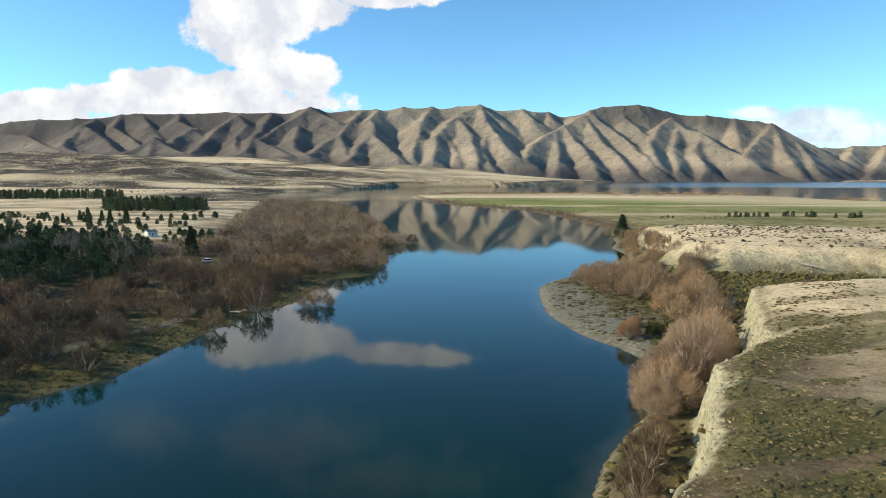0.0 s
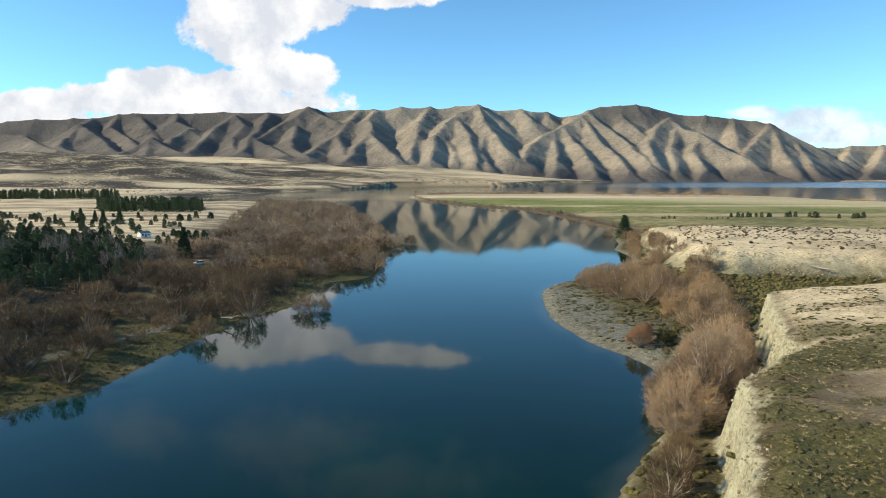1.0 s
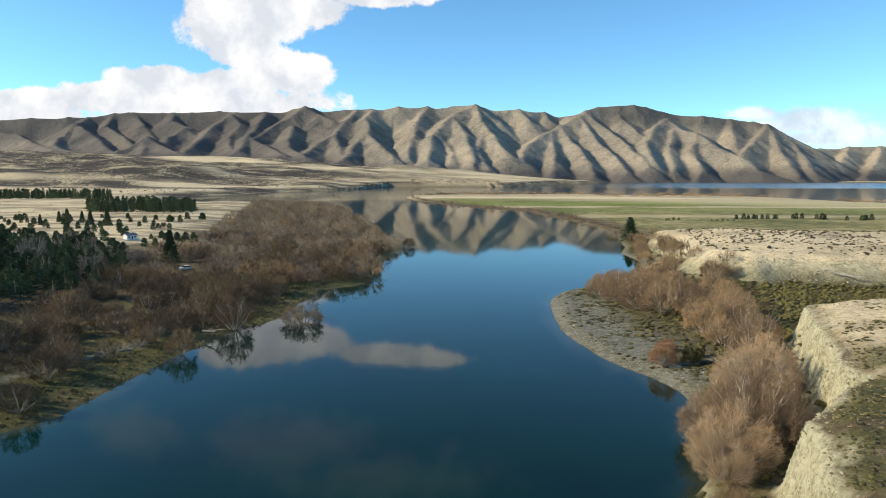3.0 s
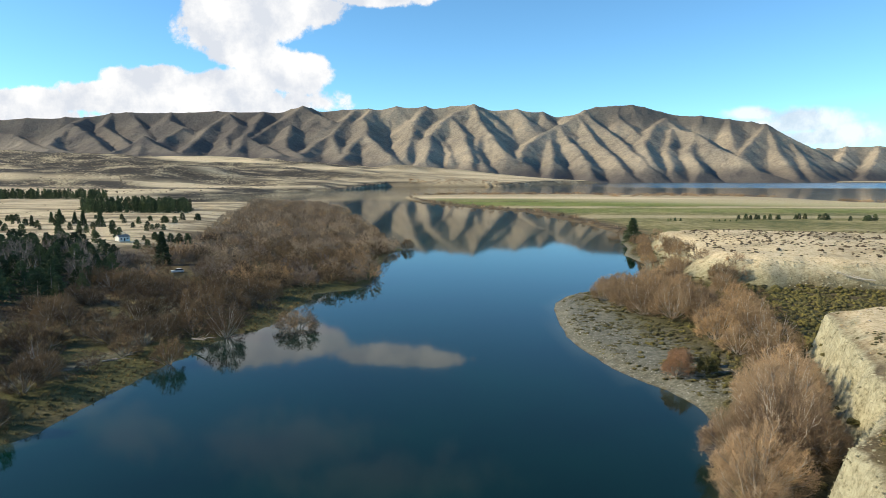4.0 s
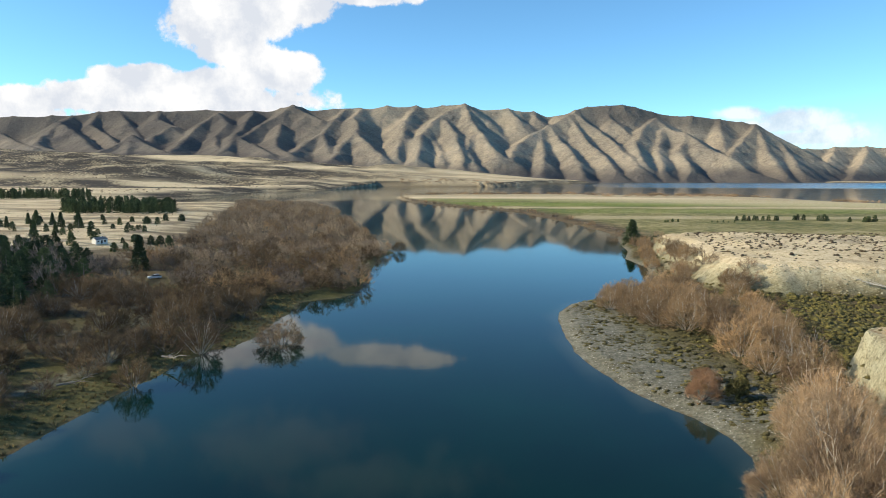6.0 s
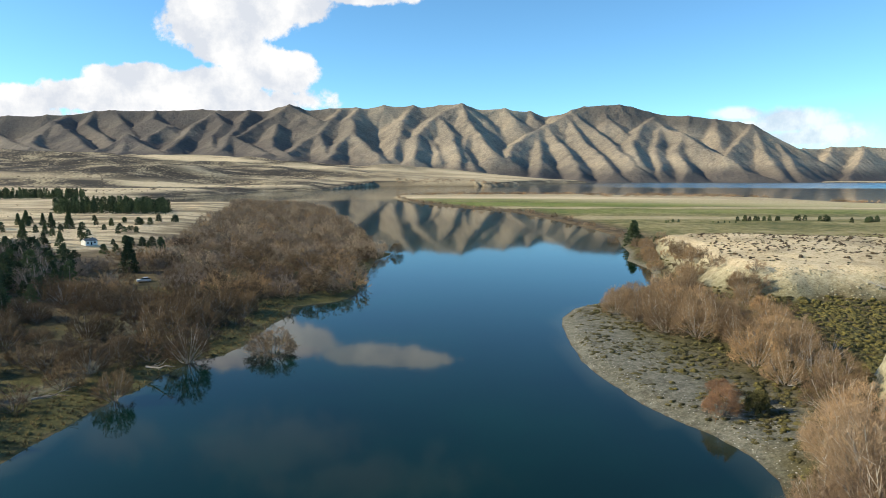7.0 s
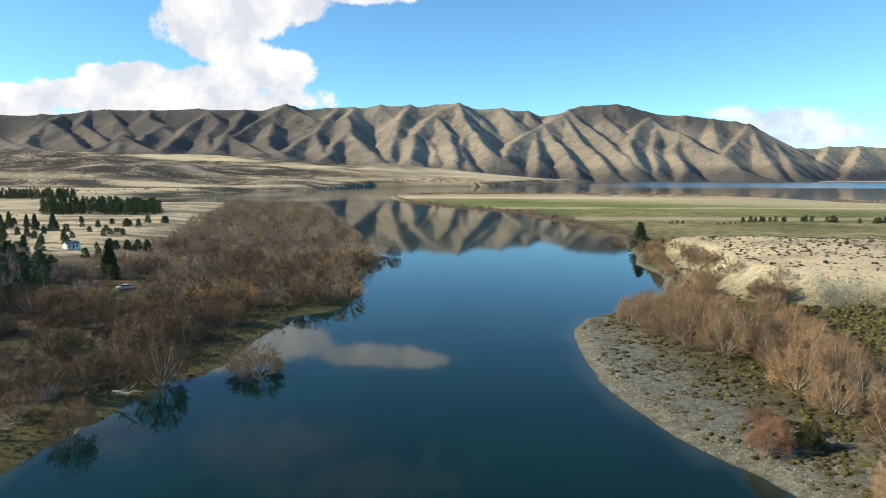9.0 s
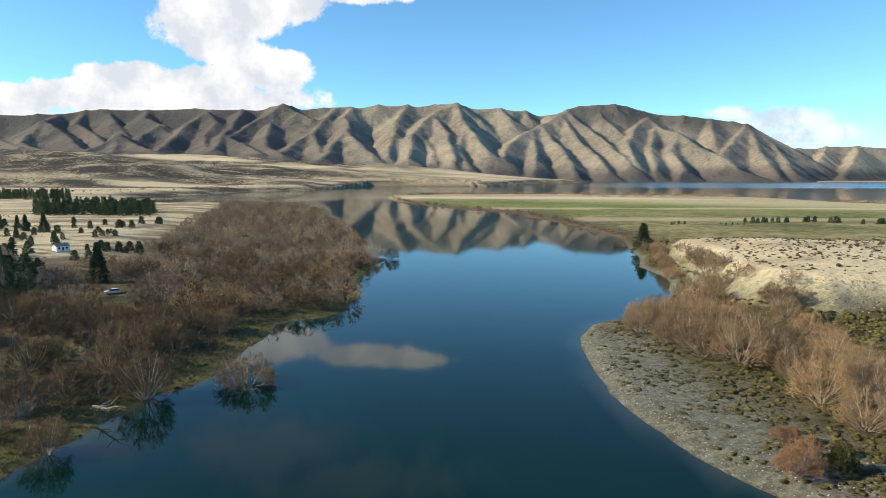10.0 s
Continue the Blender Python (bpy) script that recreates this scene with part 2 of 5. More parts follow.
M_RED = twigs("russet_twigs", (0.13, 0.074, 0.044), (0.27, 0.16, 0.095), (0.36, 0.23, 0.14))
M_NEEDLE = twigs("pine_needles", (0.034, 0.053, 0.027), (0.088, 0.118, 0.055), (0.145, 0.172, 0.082))
M_GORSE = leafy("gorse_leaves", (0.055, 0.05, 0.02), (0.135, 0.122, 0.042), (0.215, 0.192, 0.07))
M_OLIVE = leafy("heath_leaves", (0.04, 0.037, 0.018), (0.108, 0.098, 0.042), (0.18, 0.16, 0.075))
M_HEATHER = leafy("brown_heath_twigs", (0.045, 0.034, 0.024), (0.11, 0.083, 0.055), (0.17, 0.13, 0.09))
M_TUSSOCK = twigs("tussock_blades", (0.11, 0.082, 0.036), (0.23, 0.178, 0.078), (0.33, 0.262, 0.13))
M_STRAW = twigs("straw_blades", (0.20, 0.148, 0.078), (0.38, 0.295, 0.165), (0.50, 0.405, 0.245))
M_STONE = plain("river_stone", [(0.20, 0.19, 0.17), (0.36, 0.345, 0.31), (0.52, 0.50, 0.46)], 1.2, shift=0.2)


# ---- plan of the valley ----
WEST = [(-62, -200), (-64, 60), (-63, 103), (-60, 111), (-54, 119), (-51, 132), (-49, 147), (-45, 160), (-41, 178), (-36, 181), (-33, 190),
        (-32, 205), (-29, 217), (-29, 230), (-18, 237), (-12, 250), (-11, 295), (-9, 330), (-3, 348), (-2, 356), (-9, 364), (-14, 423), (-30, 520),
        (-60, 690), (-110, 850), (-190, 890), (-260, 880), (-330, 980), (-400, 1080), (-420, 1120), (-365, 1215), (-332, 1285), (-299, 1490),
        (-183, 1600), (-63, 2139), (48, 2131), (305, 2112), (690, 2900), (1000, 3350), (1447, 3600), (2142, 3600), (3000, 3560), (6000, 3600),
        (6000, 7000), (-7000, 7000), (-7000, -200)]
EAST = [(8, -200), (14, 30), (22, 70), (28, 82), (37, 93), (42, 108), (47, 120), (47, 127), (45, 135), (40, 146), (38, 158), (37, 168), (38, 185),
        (40, 199), (43, 213), (50, 224), (60, 231), (72, 240), (86, 262), (97, 284), (101, 299), (101, 325), (112, 352), (118, 380), (127, 412),
        (137, 447), (135, 514), (130, 587), (120, 695), (89, 746), (49, 837), (6, 996), (-6, 1098), (2, 1200), (100, 1260), (338, 1300),
        (397, 1235), (504, 1229), (594, 1188), (628, 1061), (626, 930), (653, 875), (800, 850), (6000, 900), (6000, -200)]
TERRACE = [(10, -200), (16, 20), (23, 46), (26, 52), (29, 59), (35, 68), (44, 83), (52.5, 91), (58, 97), (61, 106), (68, 120), (82, 143), (91, 148),
           (104, 149), (125, 147), (160, 152), (190, 170), (185, 196), (160, 214), (143, 221), (129, 225), (115, 229), (108, 236), (105, 248),
           (107, 264), (117, 295), (124, 325), (130, 341), (150, 334), (217, 302), (330, 255), (600, 200), (6000, 100), (6000, -200)]

TRACK = [(-90, 100), (-76, 124), (-69, 139), (-63, 150), (-58, 165), (-57, 181), (-64, 205), (-78, 235), (-96, 262), (-104, 305), (-109, 350), (-104, 400)]
LANE = [(-109, 350), (-138, 347), (-170, 366), (-198, 435), (-222, 508), (-214, 553), (-190, 590)]


def lattice(ix, iy, seed):
    h = (ix.astype(np.int64) * 374761393 + iy.astype(np.int64) * 668265263 + seed * 974634777) & 0xFFFFFFFF
    h = ((h ^ (h >> 13)) * 1274126177) & 0xFFFFFFFF
    return ((h ^ (h >> 16)) & 0xFFFF) / 65535.0


def value_noise(x, y, seed=0):
    ix, iy = np.floor(x), np.floor(y)
    fx, fy = x - ix, y - iy
    fx, fy = fx * fx * (3 - 2 * fx), fy * fy * (3 - 2 * fy)
    a, b = lattice(ix, iy, seed), lattice(ix + 1, iy, seed)
    c, d = lattice(ix, iy + 1, seed), lattice(ix + 1, iy + 1, seed)
    return (a + (b - a) * fx) * (1 - fy) + (c + (d - c) * fx) * fy


def fbm(x, y, octaves=4, seed=0, ridged=False):
    """Layered noise, about -0.5 to 0.5; ridged: 0 to 1 with sharp crests."""
    total, amp, norm = 0.0, 1.0, 0.0
    for i in range(octaves):
        v = value_noise(x * 2.03 ** i + 17.3 * i, y * 2.03 ** i - 9.1 * i, seed + i)
        total = total + amp * ((1 - abs(2 * v - 1)) if ridged else v - 0.5)
        norm, amp = norm + amp, amp * 0.5
    return total / norm


def ss(a, b, x):
    t = np.clip((x - a) / (b - a), 0, 1)
    return t * t * (3 - 2 * t)


def signed(poly, x, y):
    """Distance to the outline, positive inside."""
    best, inside = np.full(x.shape, 1e18), np.zeros(x.shape, bool)
    for (ax, ay), (bx, by) in zip(poly, poly[1:] + poly[:1]):
        dx, dy = bx - ax, by - ay
        t = np.clip(((x - ax) * dx + (y - ay) * dy) / (dx * dx + dy * dy), 0, 1)
        best = np.minimum(best, (x - ax - t * dx) ** 2 + (y - ay - t * dy) ** 2)
        if ay != by:
            cross = ((ay > y) != (by > y)) & (x < dx * (y - ay) / dy + ax)
            inside ^= cross
    return np.where(inside, 1, -1) * np.sqrt(best)


def bell(x, y, cx, cy, rx, ry, h):
    return h * np.exp(-((x - cx) / rx) ** 2 - ((y - cy) / ry) ** 2)


def survey(x, y):
    """Height, and how far inside the west land, the east land and the terrace each place lies."""
    x, y = np.asarray(x, float), np.asarray(y, float)
    far = 1 + np.clip(y - 300, 0, 2000) / 250
    w = signed(WEST, x, y) + 2.6 * fbm(x / 7 / far, y / 7 / far, 3, 3) * far
    e = signed(EAST, x, y) + 1.6 * fbm(x / 7 / far, y / 7 / far, 3, 4) * far
    t = signed(TERRACE, x, y) + 8.0 * fbm(x / 11, y / 11, 4, 5) * ss(-30, -3, signed(TERRACE, x, y))
    rough = 0.5 * fbm(x / 4.0, y / 4.0, 3, 6) + 0.9 * fbm(x / 23.0, y / 23.0, 3, 7)
    edge = 85 + 0.12 * np.clip(y - 250, 0, 800)
    zw = 0.12 * ss(0, 1.2, w) + 0.75 * ss(0, 9, w) + 1.0 * ss(6, 40, w) + 3.6 * ss(edge, edge + 55, -x) * ss(0, 70, w) + rough * ss(1, 8, w)
    foot = 125 * ss(1300, -1500, x)
    zw = zw + foot * ss(1250, 3700, y) ** 1.3 + 4 * ss(1000, 1300, y) * ss(0, 90, w)
    hills = bell(x, y, -1800, 2500, 520, 420, 62) + bell(x, y, -1150, 2350, 420, 330, 30) + bell(x, y, -760, 1900, 300, 190, 30)
    hills = hills + bell(x, y, -610, 2050, 95, 130, 22) + bell(x, y, -1300, 1750, 420, 200, 26) + bell(x, y, -2500, 1900, 700, 600, 70) + bell(x, y, 120, 3250, 420, 240, 26)
    zw = zw + (hills + 48 * fbm(x / 240, y / 130, 4, 8) * ss(1300, 1900, y) * ss(500, -100, x)) * ss(0, 250, w)
    ze = 0.15 * ss(0, 1.2, e) + 0.9 * ss(0, 4, e) + 1.3 * ss(4, 40, e) + rough * 0.7 * ss(1, 8, e) * ss(900, 400, y)
    width = 3.0 + 9.0 * ss(165, 200, y) + 10 * ss(325, 345, y + 0.45 * (x - 130))
    top = 11.6 + 1.3 * ss(-1, 4, t) + 1.9 * ss(3, 22, t) - 1.6 * ss(150, 240, y)
    top = top + 0.8 * rough
    face = ss(-width, 0.0, t + 0.5)
    rill = fbm(x / 3.2, y / 3.2, 3, 9) + 0.6 * fbm(x / 9.0, y / 9.0, 2, 10) + 0.5 * fbm(x / 1.4, y / 1.4, 2, 11)
    face = np.clip(0.72 * face + 0.28 * face ** 3 + 0.36 * rill * face * (1 - face) * 2, 0, 1)
    ze = ze + 1.5 * ss(-20, -5, t) * ss(330, 300, y)
    ze = ze + (top - ze) * face
    bed_w, bed_e = -np.clip(-w * 0.34, 0, 5), -np.clip(-e * 0.22, 0, 5)
    z = np.where(w > 0, zw, np.where(e > 0, ze, np.maximum(bed_w, bed_e)))
    return z, w, e, t


def height(x, y):
    return float(survey(np.array([x]), np.array([y]))[0][0])


def sheet(name, xs, ys, z, mat, layers=(), smooth=True):
    """One grid of ground as a mesh, with its named layers of point values."""
    nx, ny = len(xs), len(ys)
    gx, gy = np.meshgrid(xs, ys)
    co = np.stack([gx, gy, z], -1).reshape(-1, 3)
    i = (np.arange(ny - 1)[:, None] * nx + np.arange(nx - 1)).ravel()
    quads = np.stack([i, i + 1, i + nx + 1, i + nx], -1)
    me = bpy.data.meshes.new(name)
    me.vertices.add(len(co))
    me.vertices.foreach_set("co", co.ravel())
    me.loops.add(quads.size)
    me.loops.foreach_set("vertex_index", quads.ravel())
    me.polygons.add(len(quads))
    me.polygons.foreach_set("loop_start", np.arange(len(quads)) * 4)
    me.update(calc_edges=True)
    me.polygons.foreach_set("use_smooth", np.full(len(quads), smooth))
    for key, values in layers:
        kind = "FLOAT_COLOR" if values.ndim == 3 else "FLOAT"
        at = me.attributes.new(key, kind, "POINT")
        if kind == "FLOAT":
            at.data.foreach_set("value", values.ravel().astype(np.float32))
        else:
            full = np.concatenate([values, np.ones((*values.shape[:2], 1))], -1)
            at.data.foreach_set("color", full.ravel().astype(np.float32))
    me.materials.append(mat)
    return new(name, me)


def spread(start, stop, step, growth, limit):
    out, s = [start], step
    while out[-1] < stop:
        out.append(out[-1] + s)
        s = min(s * growth, limit)
    return np.array(out)


def pine_ground(x, y):
    """Where the dark pine stand is: 1 inside."""
    return ss(-14, 6, signed([(-100, 208), (-104, 246), (-122, 282), (-160, 312), (-220, 330), (-320, 330), (-260, 235), (-172, 176), (-126, 180)], x, y) + 14 * fbm(x / 20, y / 20, 3, 71))


def build_ground():
    right, left = spread(190, 5200, 1.4, 1.06, 70), -spread(190, 5200, 1.4, 1.06, 60)
    xs = np.concatenate([left[::-1], np.arange(-188.2, 12, 1.9), np.arange(12.5, 92, 0.85), np.arange(92.5, 189, 1.5), right])
    ys = np.concatenate([np.arange(-180, -20, 8), np.arange(-12, 32, 2.2), np.arange(32.5, 158, 0.95), np.arange(159, 330, 1.6), spread(331, 4900, 1.5, 1.028, 60)])
    gx, gy = np.meshgrid(xs, ys)
    z, w, e, t = survey(gx, gy)
    gz_y, gz_x = np.gradient(z, ys, xs)
    steep = np.hypot(gz_x, gz_y)
    on_w, on_e = (w > 0) * 1.0, ((e > 0) & (w <= 0)) * 1.0
    patch, blot = fbm(gx / 18, gy / 18, 4, 21), fbm(gx / 60, gy / 45, 4, 22)
    spit = ss(30, 10, e + 16 * patch) * ss(118, 132, gy) * ss(250, 232, gy) * ss(80, 66, gx)
    shore = ss(3.2, 1.0, np.maximum(w, e))
    gravel = np.clip(on_e * np.maximum(spit * (0.95 + 0.9 * patch), shore * ss(110, 130, gy) * ss(500, 300, gy)), 0, 1)
    gravel = np.maximum(gravel, on_w * shore * 0.12)
    field = on_e * ss(-16, -40, t) * ss(360, 420, gy) * ss(8, 35, e) * ss(1130, 1060, gy + 60 * blot - 0.55 * np.clip(gx - 300, 0, 400) * -1)
    rim = on_e * ss(900, 1150, gy + 0.9 * np.clip(gx - 150, 0, 500))
    terr = on_e * ss(-1, 3, t + 6.5 * ss(190, 205, gy))
    dry_t = terr * np.clip(ss(70, 125, gy) * 0.95 + 0.02 + 1.8 * patch + 0.8 * blot, 0, 1)
    mats = on_e * ss(-1, 3, t) * ss(0.46, 0.74, 0.53 + 2.4 * fbm(gx / 13, gy / 7, 3, 81) + 0.12 * ss(120, 60, gy) + 0.40 * ss(76, 54, gy)) * ss(140, 98, gy)
    dry_t = dry_t * (1 - 0.75 * mats)
    shelf = on_w * ss(88, 128, -gx - 0.12 * np.clip(gy - 250, 0, 800) + 30 * patch) * ss(300, 345, gy + 30 * patch)
    plain_n = on_w * ss(1000, 1250, gy)
    shelf = shelf * (1 - ss(0.1, 0.6, pine_ground(gx, gy)))
    streak = ss(-0.10, 0.12, fbm(gx / 70, gy / 16, 4, 95) + 0.4 * fbm(gx / 9, gy / 5, 2, 96))
    shelf, plain_n = shelf * (0.30 + 0.70 * streak), plain_n * (0.55 + 0.45 * ss(-0.12, 0.10, fbm(gx / 260, gy / 60, 4, 97)))
    dry = np.clip(dry_t + shelf + plain_n + rim * 0.65, 0, 1)
    cliff = on_e * ss(0.36, 0.75, steep + 0.9 * patch) * ss(-16, -8, t) * (1 - 0.35 * ss(190, 205, gy))
    scrub = on_w * np.clip(ss(1130, 1350, gy) * ss(350, -350, gx) * ss(-0.10, 0.08, 0.05 + fbm(gx / 420, gy / 110, 4, 31) + 0.16 * ss(-0.34, -0.42, gx / np.maximum(gy, 1)) * ss(1450, 1650, gy)) + ss(1100, 1180, gy) * ss(60, 20, w), 0, 1)
    lush = np.clip((on_w * ss(120, 60, -gx) * ss(420, 300, gy) * (0.55 + 2.4 * patch)) + on_w * ss(18, 7, w) * ss(420, 300, gy) * 0.7 + on_e * ss(0, -4, t) * ss(420, 380, gy) * (0.5 + 1.6 * patch) + mats, 0, 1)
    lane = np.full(gx.shape, 1e9)
    for road in (TRACK, LANE):
        for (ax, ay), (bx, by) in zip(road, road[1:]):
            f = np.clip(((gx - ax) * (bx - ax) + (gy - ay) * (by - ay)) / ((bx - ax) ** 2 + (by - ay) ** 2), 0, 1)
            lane = np.minimum(lane, np.hypot(gx - ax - f * (bx - ax), gy - ay - f * (by - ay)))
    gravel = np.maximum(gravel, 0.8 * ss(2.4, 1.0, lane))
    row = gy + 30 * blot + 0.06 * gx
    band = np.clip(ss(775, 800, row) * ss(900, 870, row) + 0.6 * ss(640, 665, row) * ss(735, 715, row) + 0.5 * ss(905, 930, row) * ss(1010, 980, row), 0, 1)
    straw = on_e * (0.55 * ss(735, 745, row) * ss(772, 765, row) + 0.5 * ss(1000, 1040, row) + 0.4 * ss(560, 575, row) * ss(615, 600, row)) * ss(0, 0.6, field)
    dry = np.clip(dry + straw, 0, 1)
    za, zb = np.stack([gravel, field, dry], -1), np.stack([cliff, scrub, lush], -1)
    ob = sheet("ground", xs, ys, z, M_GROUND, [("zone_a", za), ("zone_b", zb), ("band", band)])
    return tagged(ob, "valley floor of dry grass, gravel, green field and pale eroded terrace", "ground", kind="structure")


def build_water():
    xs = np.concatenate([-spread(150, 5200, 4, 1.12, 400)[::-1], np.arange(-147, 149, 4.0), spread(151, 5200, 5, 1.14, 400)])
    ys = np.concatenate([np.arange(-180, 0, 20), np.arange(0, 420, 4.0), spread(422, 4900, 4, 1.06, 120)])
    gx, gy = np.meshgrid(xs, ys)
    z, w, e, t = survey(gx, gy)
    shallow = ss(-0.7, -0.02, z) * 0.55
    # Far right by bearing: drives ripples, roughness and the painted blue sky reflection.
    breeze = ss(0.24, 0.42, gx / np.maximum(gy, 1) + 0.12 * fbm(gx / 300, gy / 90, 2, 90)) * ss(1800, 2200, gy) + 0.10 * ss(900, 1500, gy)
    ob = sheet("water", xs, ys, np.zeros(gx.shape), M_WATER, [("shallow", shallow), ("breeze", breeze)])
    return tagged(ob, "calm dark teal river water mirroring hills and cloud", "river", kind="structure")


build_ground()
build_water()

# ---- mountains ----
RIDGES = []


def crest(*points):
    RIDGES.append((points, 1.0))


def spur(*points):
    RIDGES.append((points, 0.62))


crest((-3035, 4600, 366), (-2810, 4600, 382), (-2735, 4600, 398), (-2545, 4600, 414), (-2360, 4600, 410), (-2300, 4600, 422), (-2170, 4600, 418), (-2020, 4650, 450), (-1925, 4650, 458), (-1695, 4650, 456), (-1500, 4650, 460), (-1310, 4650, 472), (-1180, 4600, 460), (-985, 4600, 464), (-870, 4600, 458), (-795, 4600, 484), (-710, 4550, 496), (-660, 4600, 490))
crest((-660, 4600, 490), (-600, 4600, 466), (-445, 4600, 482), (-270, 4600, 490), (-210, 4600, 480), (-80, 4600, 506), (25, 4600, 496), (120, 4600, 508), (160, 4600, 492), (220, 4600, 496), (300, 4600, 512), (450, 4550, 516), (515, 4600, 502), (575, 4600, 482), (755, 4600, 494), (835, 4600, 476), (945, 4650, 480), (1045, 4650, 442), (1105, 4650, 454))
crest((1095, 4600, 450), (1150, 4500, 452), (1205, 4500, 480), (1300, 4550, 508), (1435, 4550, 516), (1550, 4550, 524), (1635, 4550, 510), (1760, 4550, 478), (1880, 4550, 452), (2020, 4500, 448), (2220, 4500, 426), (2355, 4450, 406), (2440, 4400, 384), (2570, 4400, 316), (2650, 4400, 278), (2760, 4450, 246), (2885, 4500, 214))
crest((2670, 4560, 216), (2915, 4560, 232), (3050, 4580, 228), (3135, 4580, 244), (3360, 4560, 248), (3615, 4500, 230), (4185, 4400, 196))
spur((-2930, 4550, 334), (-2720, 4450, 316), (-2505, 4350, 288), (-2220, 4050, 214), (-1940, 3700, 168))
spur((-2170, 4600, 418), (-2135, 4350, 362), (-2090, 4100, 262), (-2015, 3850, 194), (-1770, 3600, 142))
spur((-2135, 4350, 362), (-1965, 4150, 298), (-1805, 3950, 220), (-1640, 3750, 146))
spur((-2020, 4650, 450), (-1995, 4450, 354), (-1780, 4200, 268), (-1610, 3950, 198))
spur((-1885, 4650, 458), (-1745, 4450, 356), (-1610, 4250, 270))
spur((-1620, 4650, 460), (-1585, 4500, 398), (-1395, 4300, 336))
spur((-1410, 4250, 328), (-1465, 4100, 262), (-1445, 3900, 196))
spur((-1410, 4250, 328), (-1295, 4150, 266), (-1215, 4050, 226))
spur((-1520, 3950, 254), (-1555, 3850, 206), (-1590, 3700, 156), (-1585, 3550, 120))
spur((-1520, 3950, 254), (-1375, 3750, 190), (-1185, 3550, 128))
spur((-1520, 3950, 254), (-1470, 3750, 180), (-1425, 3550, 114))
spur((-1190, 4500, 440), (-1250, 4300, 346), (-1265, 4050, 250), (-1250, 3750, 160))
spur((-1190, 4500, 440), (-1070, 4300, 358), (-1110, 4100, 264), (-1015, 3800, 174))
spur((-975, 4550, 460), (-970, 4350, 368), (-985, 4100, 282), (-970, 3750, 172))
spur((-975, 4050, 262), (-830, 3850, 208), (-690, 3600, 146))
spur((-710, 4550, 496), (-770, 4450, 432), (-870, 4300, 352), (-945, 4000, 242))
spur((-710, 4550, 496), (-600, 4450, 434), (-495, 4350, 388))
spur((-735, 4250, 354), (-730, 4050, 262), (-700, 3850, 196), (-565, 3550, 130))
spur((-365, 4580, 480), (-410, 4400, 404), (-475, 4150, 292), (-545, 3900, 212), (-595, 3600, 136))
spur((-470, 4100, 282), (-410, 3850, 202), (-360, 3600, 124))
spur((-250, 4580, 484), (-295, 4400, 412), (-255, 4150, 314), (-315, 3900, 222), (-355, 3550, 118))
spur((-260, 4100, 300), (-180, 3850, 220), (-90, 3550, 130))
spur((-75, 4600, 504), (5, 4500, 414), (20, 4400, 338))
spur((120, 4600, 508), (40, 4350, 390), (20, 4000, 260), (-20, 3600, 132))
spur((145, 4200, 318), (225, 3950, 224), (240, 3600, 116))
spur((450, 4550, 516), (310, 4450, 456), (205, 4250, 372), (130, 4000, 272), (95, 3550, 130))
spur((285, 4350, 410), (335, 4050, 298), (335, 3750, 194), (340, 3400, 68))
spur((450, 4550, 516), (455, 4300, 398), (500, 4000, 278), (540, 3650, 158))
spur((440, 4050, 282), (380, 3800, 186), (405, 3450, 74))
spur((755, 4600, 494), (805, 4450, 412), (825, 4350, 356))
spur((945, 4650, 480), (945, 4550, 430))
spur((1155, 4450, 444), (985, 4300, 364), (815, 4100, 286), (695, 3900, 214), (610, 3600, 126))
spur((910, 4200, 316), (845, 3900, 200), (800, 3600, 108), (715, 3350, 34))
spur((975, 4250, 342), (995, 3950, 222), (990, 3600, 112), (950, 3350, 34))
spur((1155, 4450, 434), (1150, 4150, 298), (1160, 3800, 176), (1145, 3400, 58))
spur((1200, 4480, 462), (1270, 4250, 340), (1310, 3900, 214), (1270, 3450, 84))
spur((1395, 4550, 508), (1430, 4400, 410), (1460, 4200, 312))
spur((1750, 4450, 432), (1590, 4250, 352), (1430, 3950, 244), (1320, 3550, 116))
spur((1740, 4450, 428), (1760, 4250, 340), (1805, 4100, 306), (1805, 3850, 224), (1850, 3600, 140), (1870, 3450, 70), (1970, 3350, 22))
spur((1800, 4080, 290), (1645, 3800, 180), (1580, 3500, 76), (1485, 3350, 14))
spur((1720, 4250, 340), (1550, 3900, 204), (1405, 3450, 60))
spur((2440, 4400, 384), (2245, 4200, 278), (2005, 3900, 168))
spur((2440, 4400, 384), (2350, 4150, 256), (2230, 3800, 122), (2120, 3500, 32))
spur((2540, 4350, 306), (2460, 4050, 182), (2280, 3600, 54))
spur((2210, 4480, 424), (2145, 4300, 320), (2040, 4050, 208))
spur((3135, 4580, 244), (2945, 4350, 154), (2675, 4050, 58))
spur((3360, 4560, 248), (3110, 4250, 134), (2790, 3900, 32))


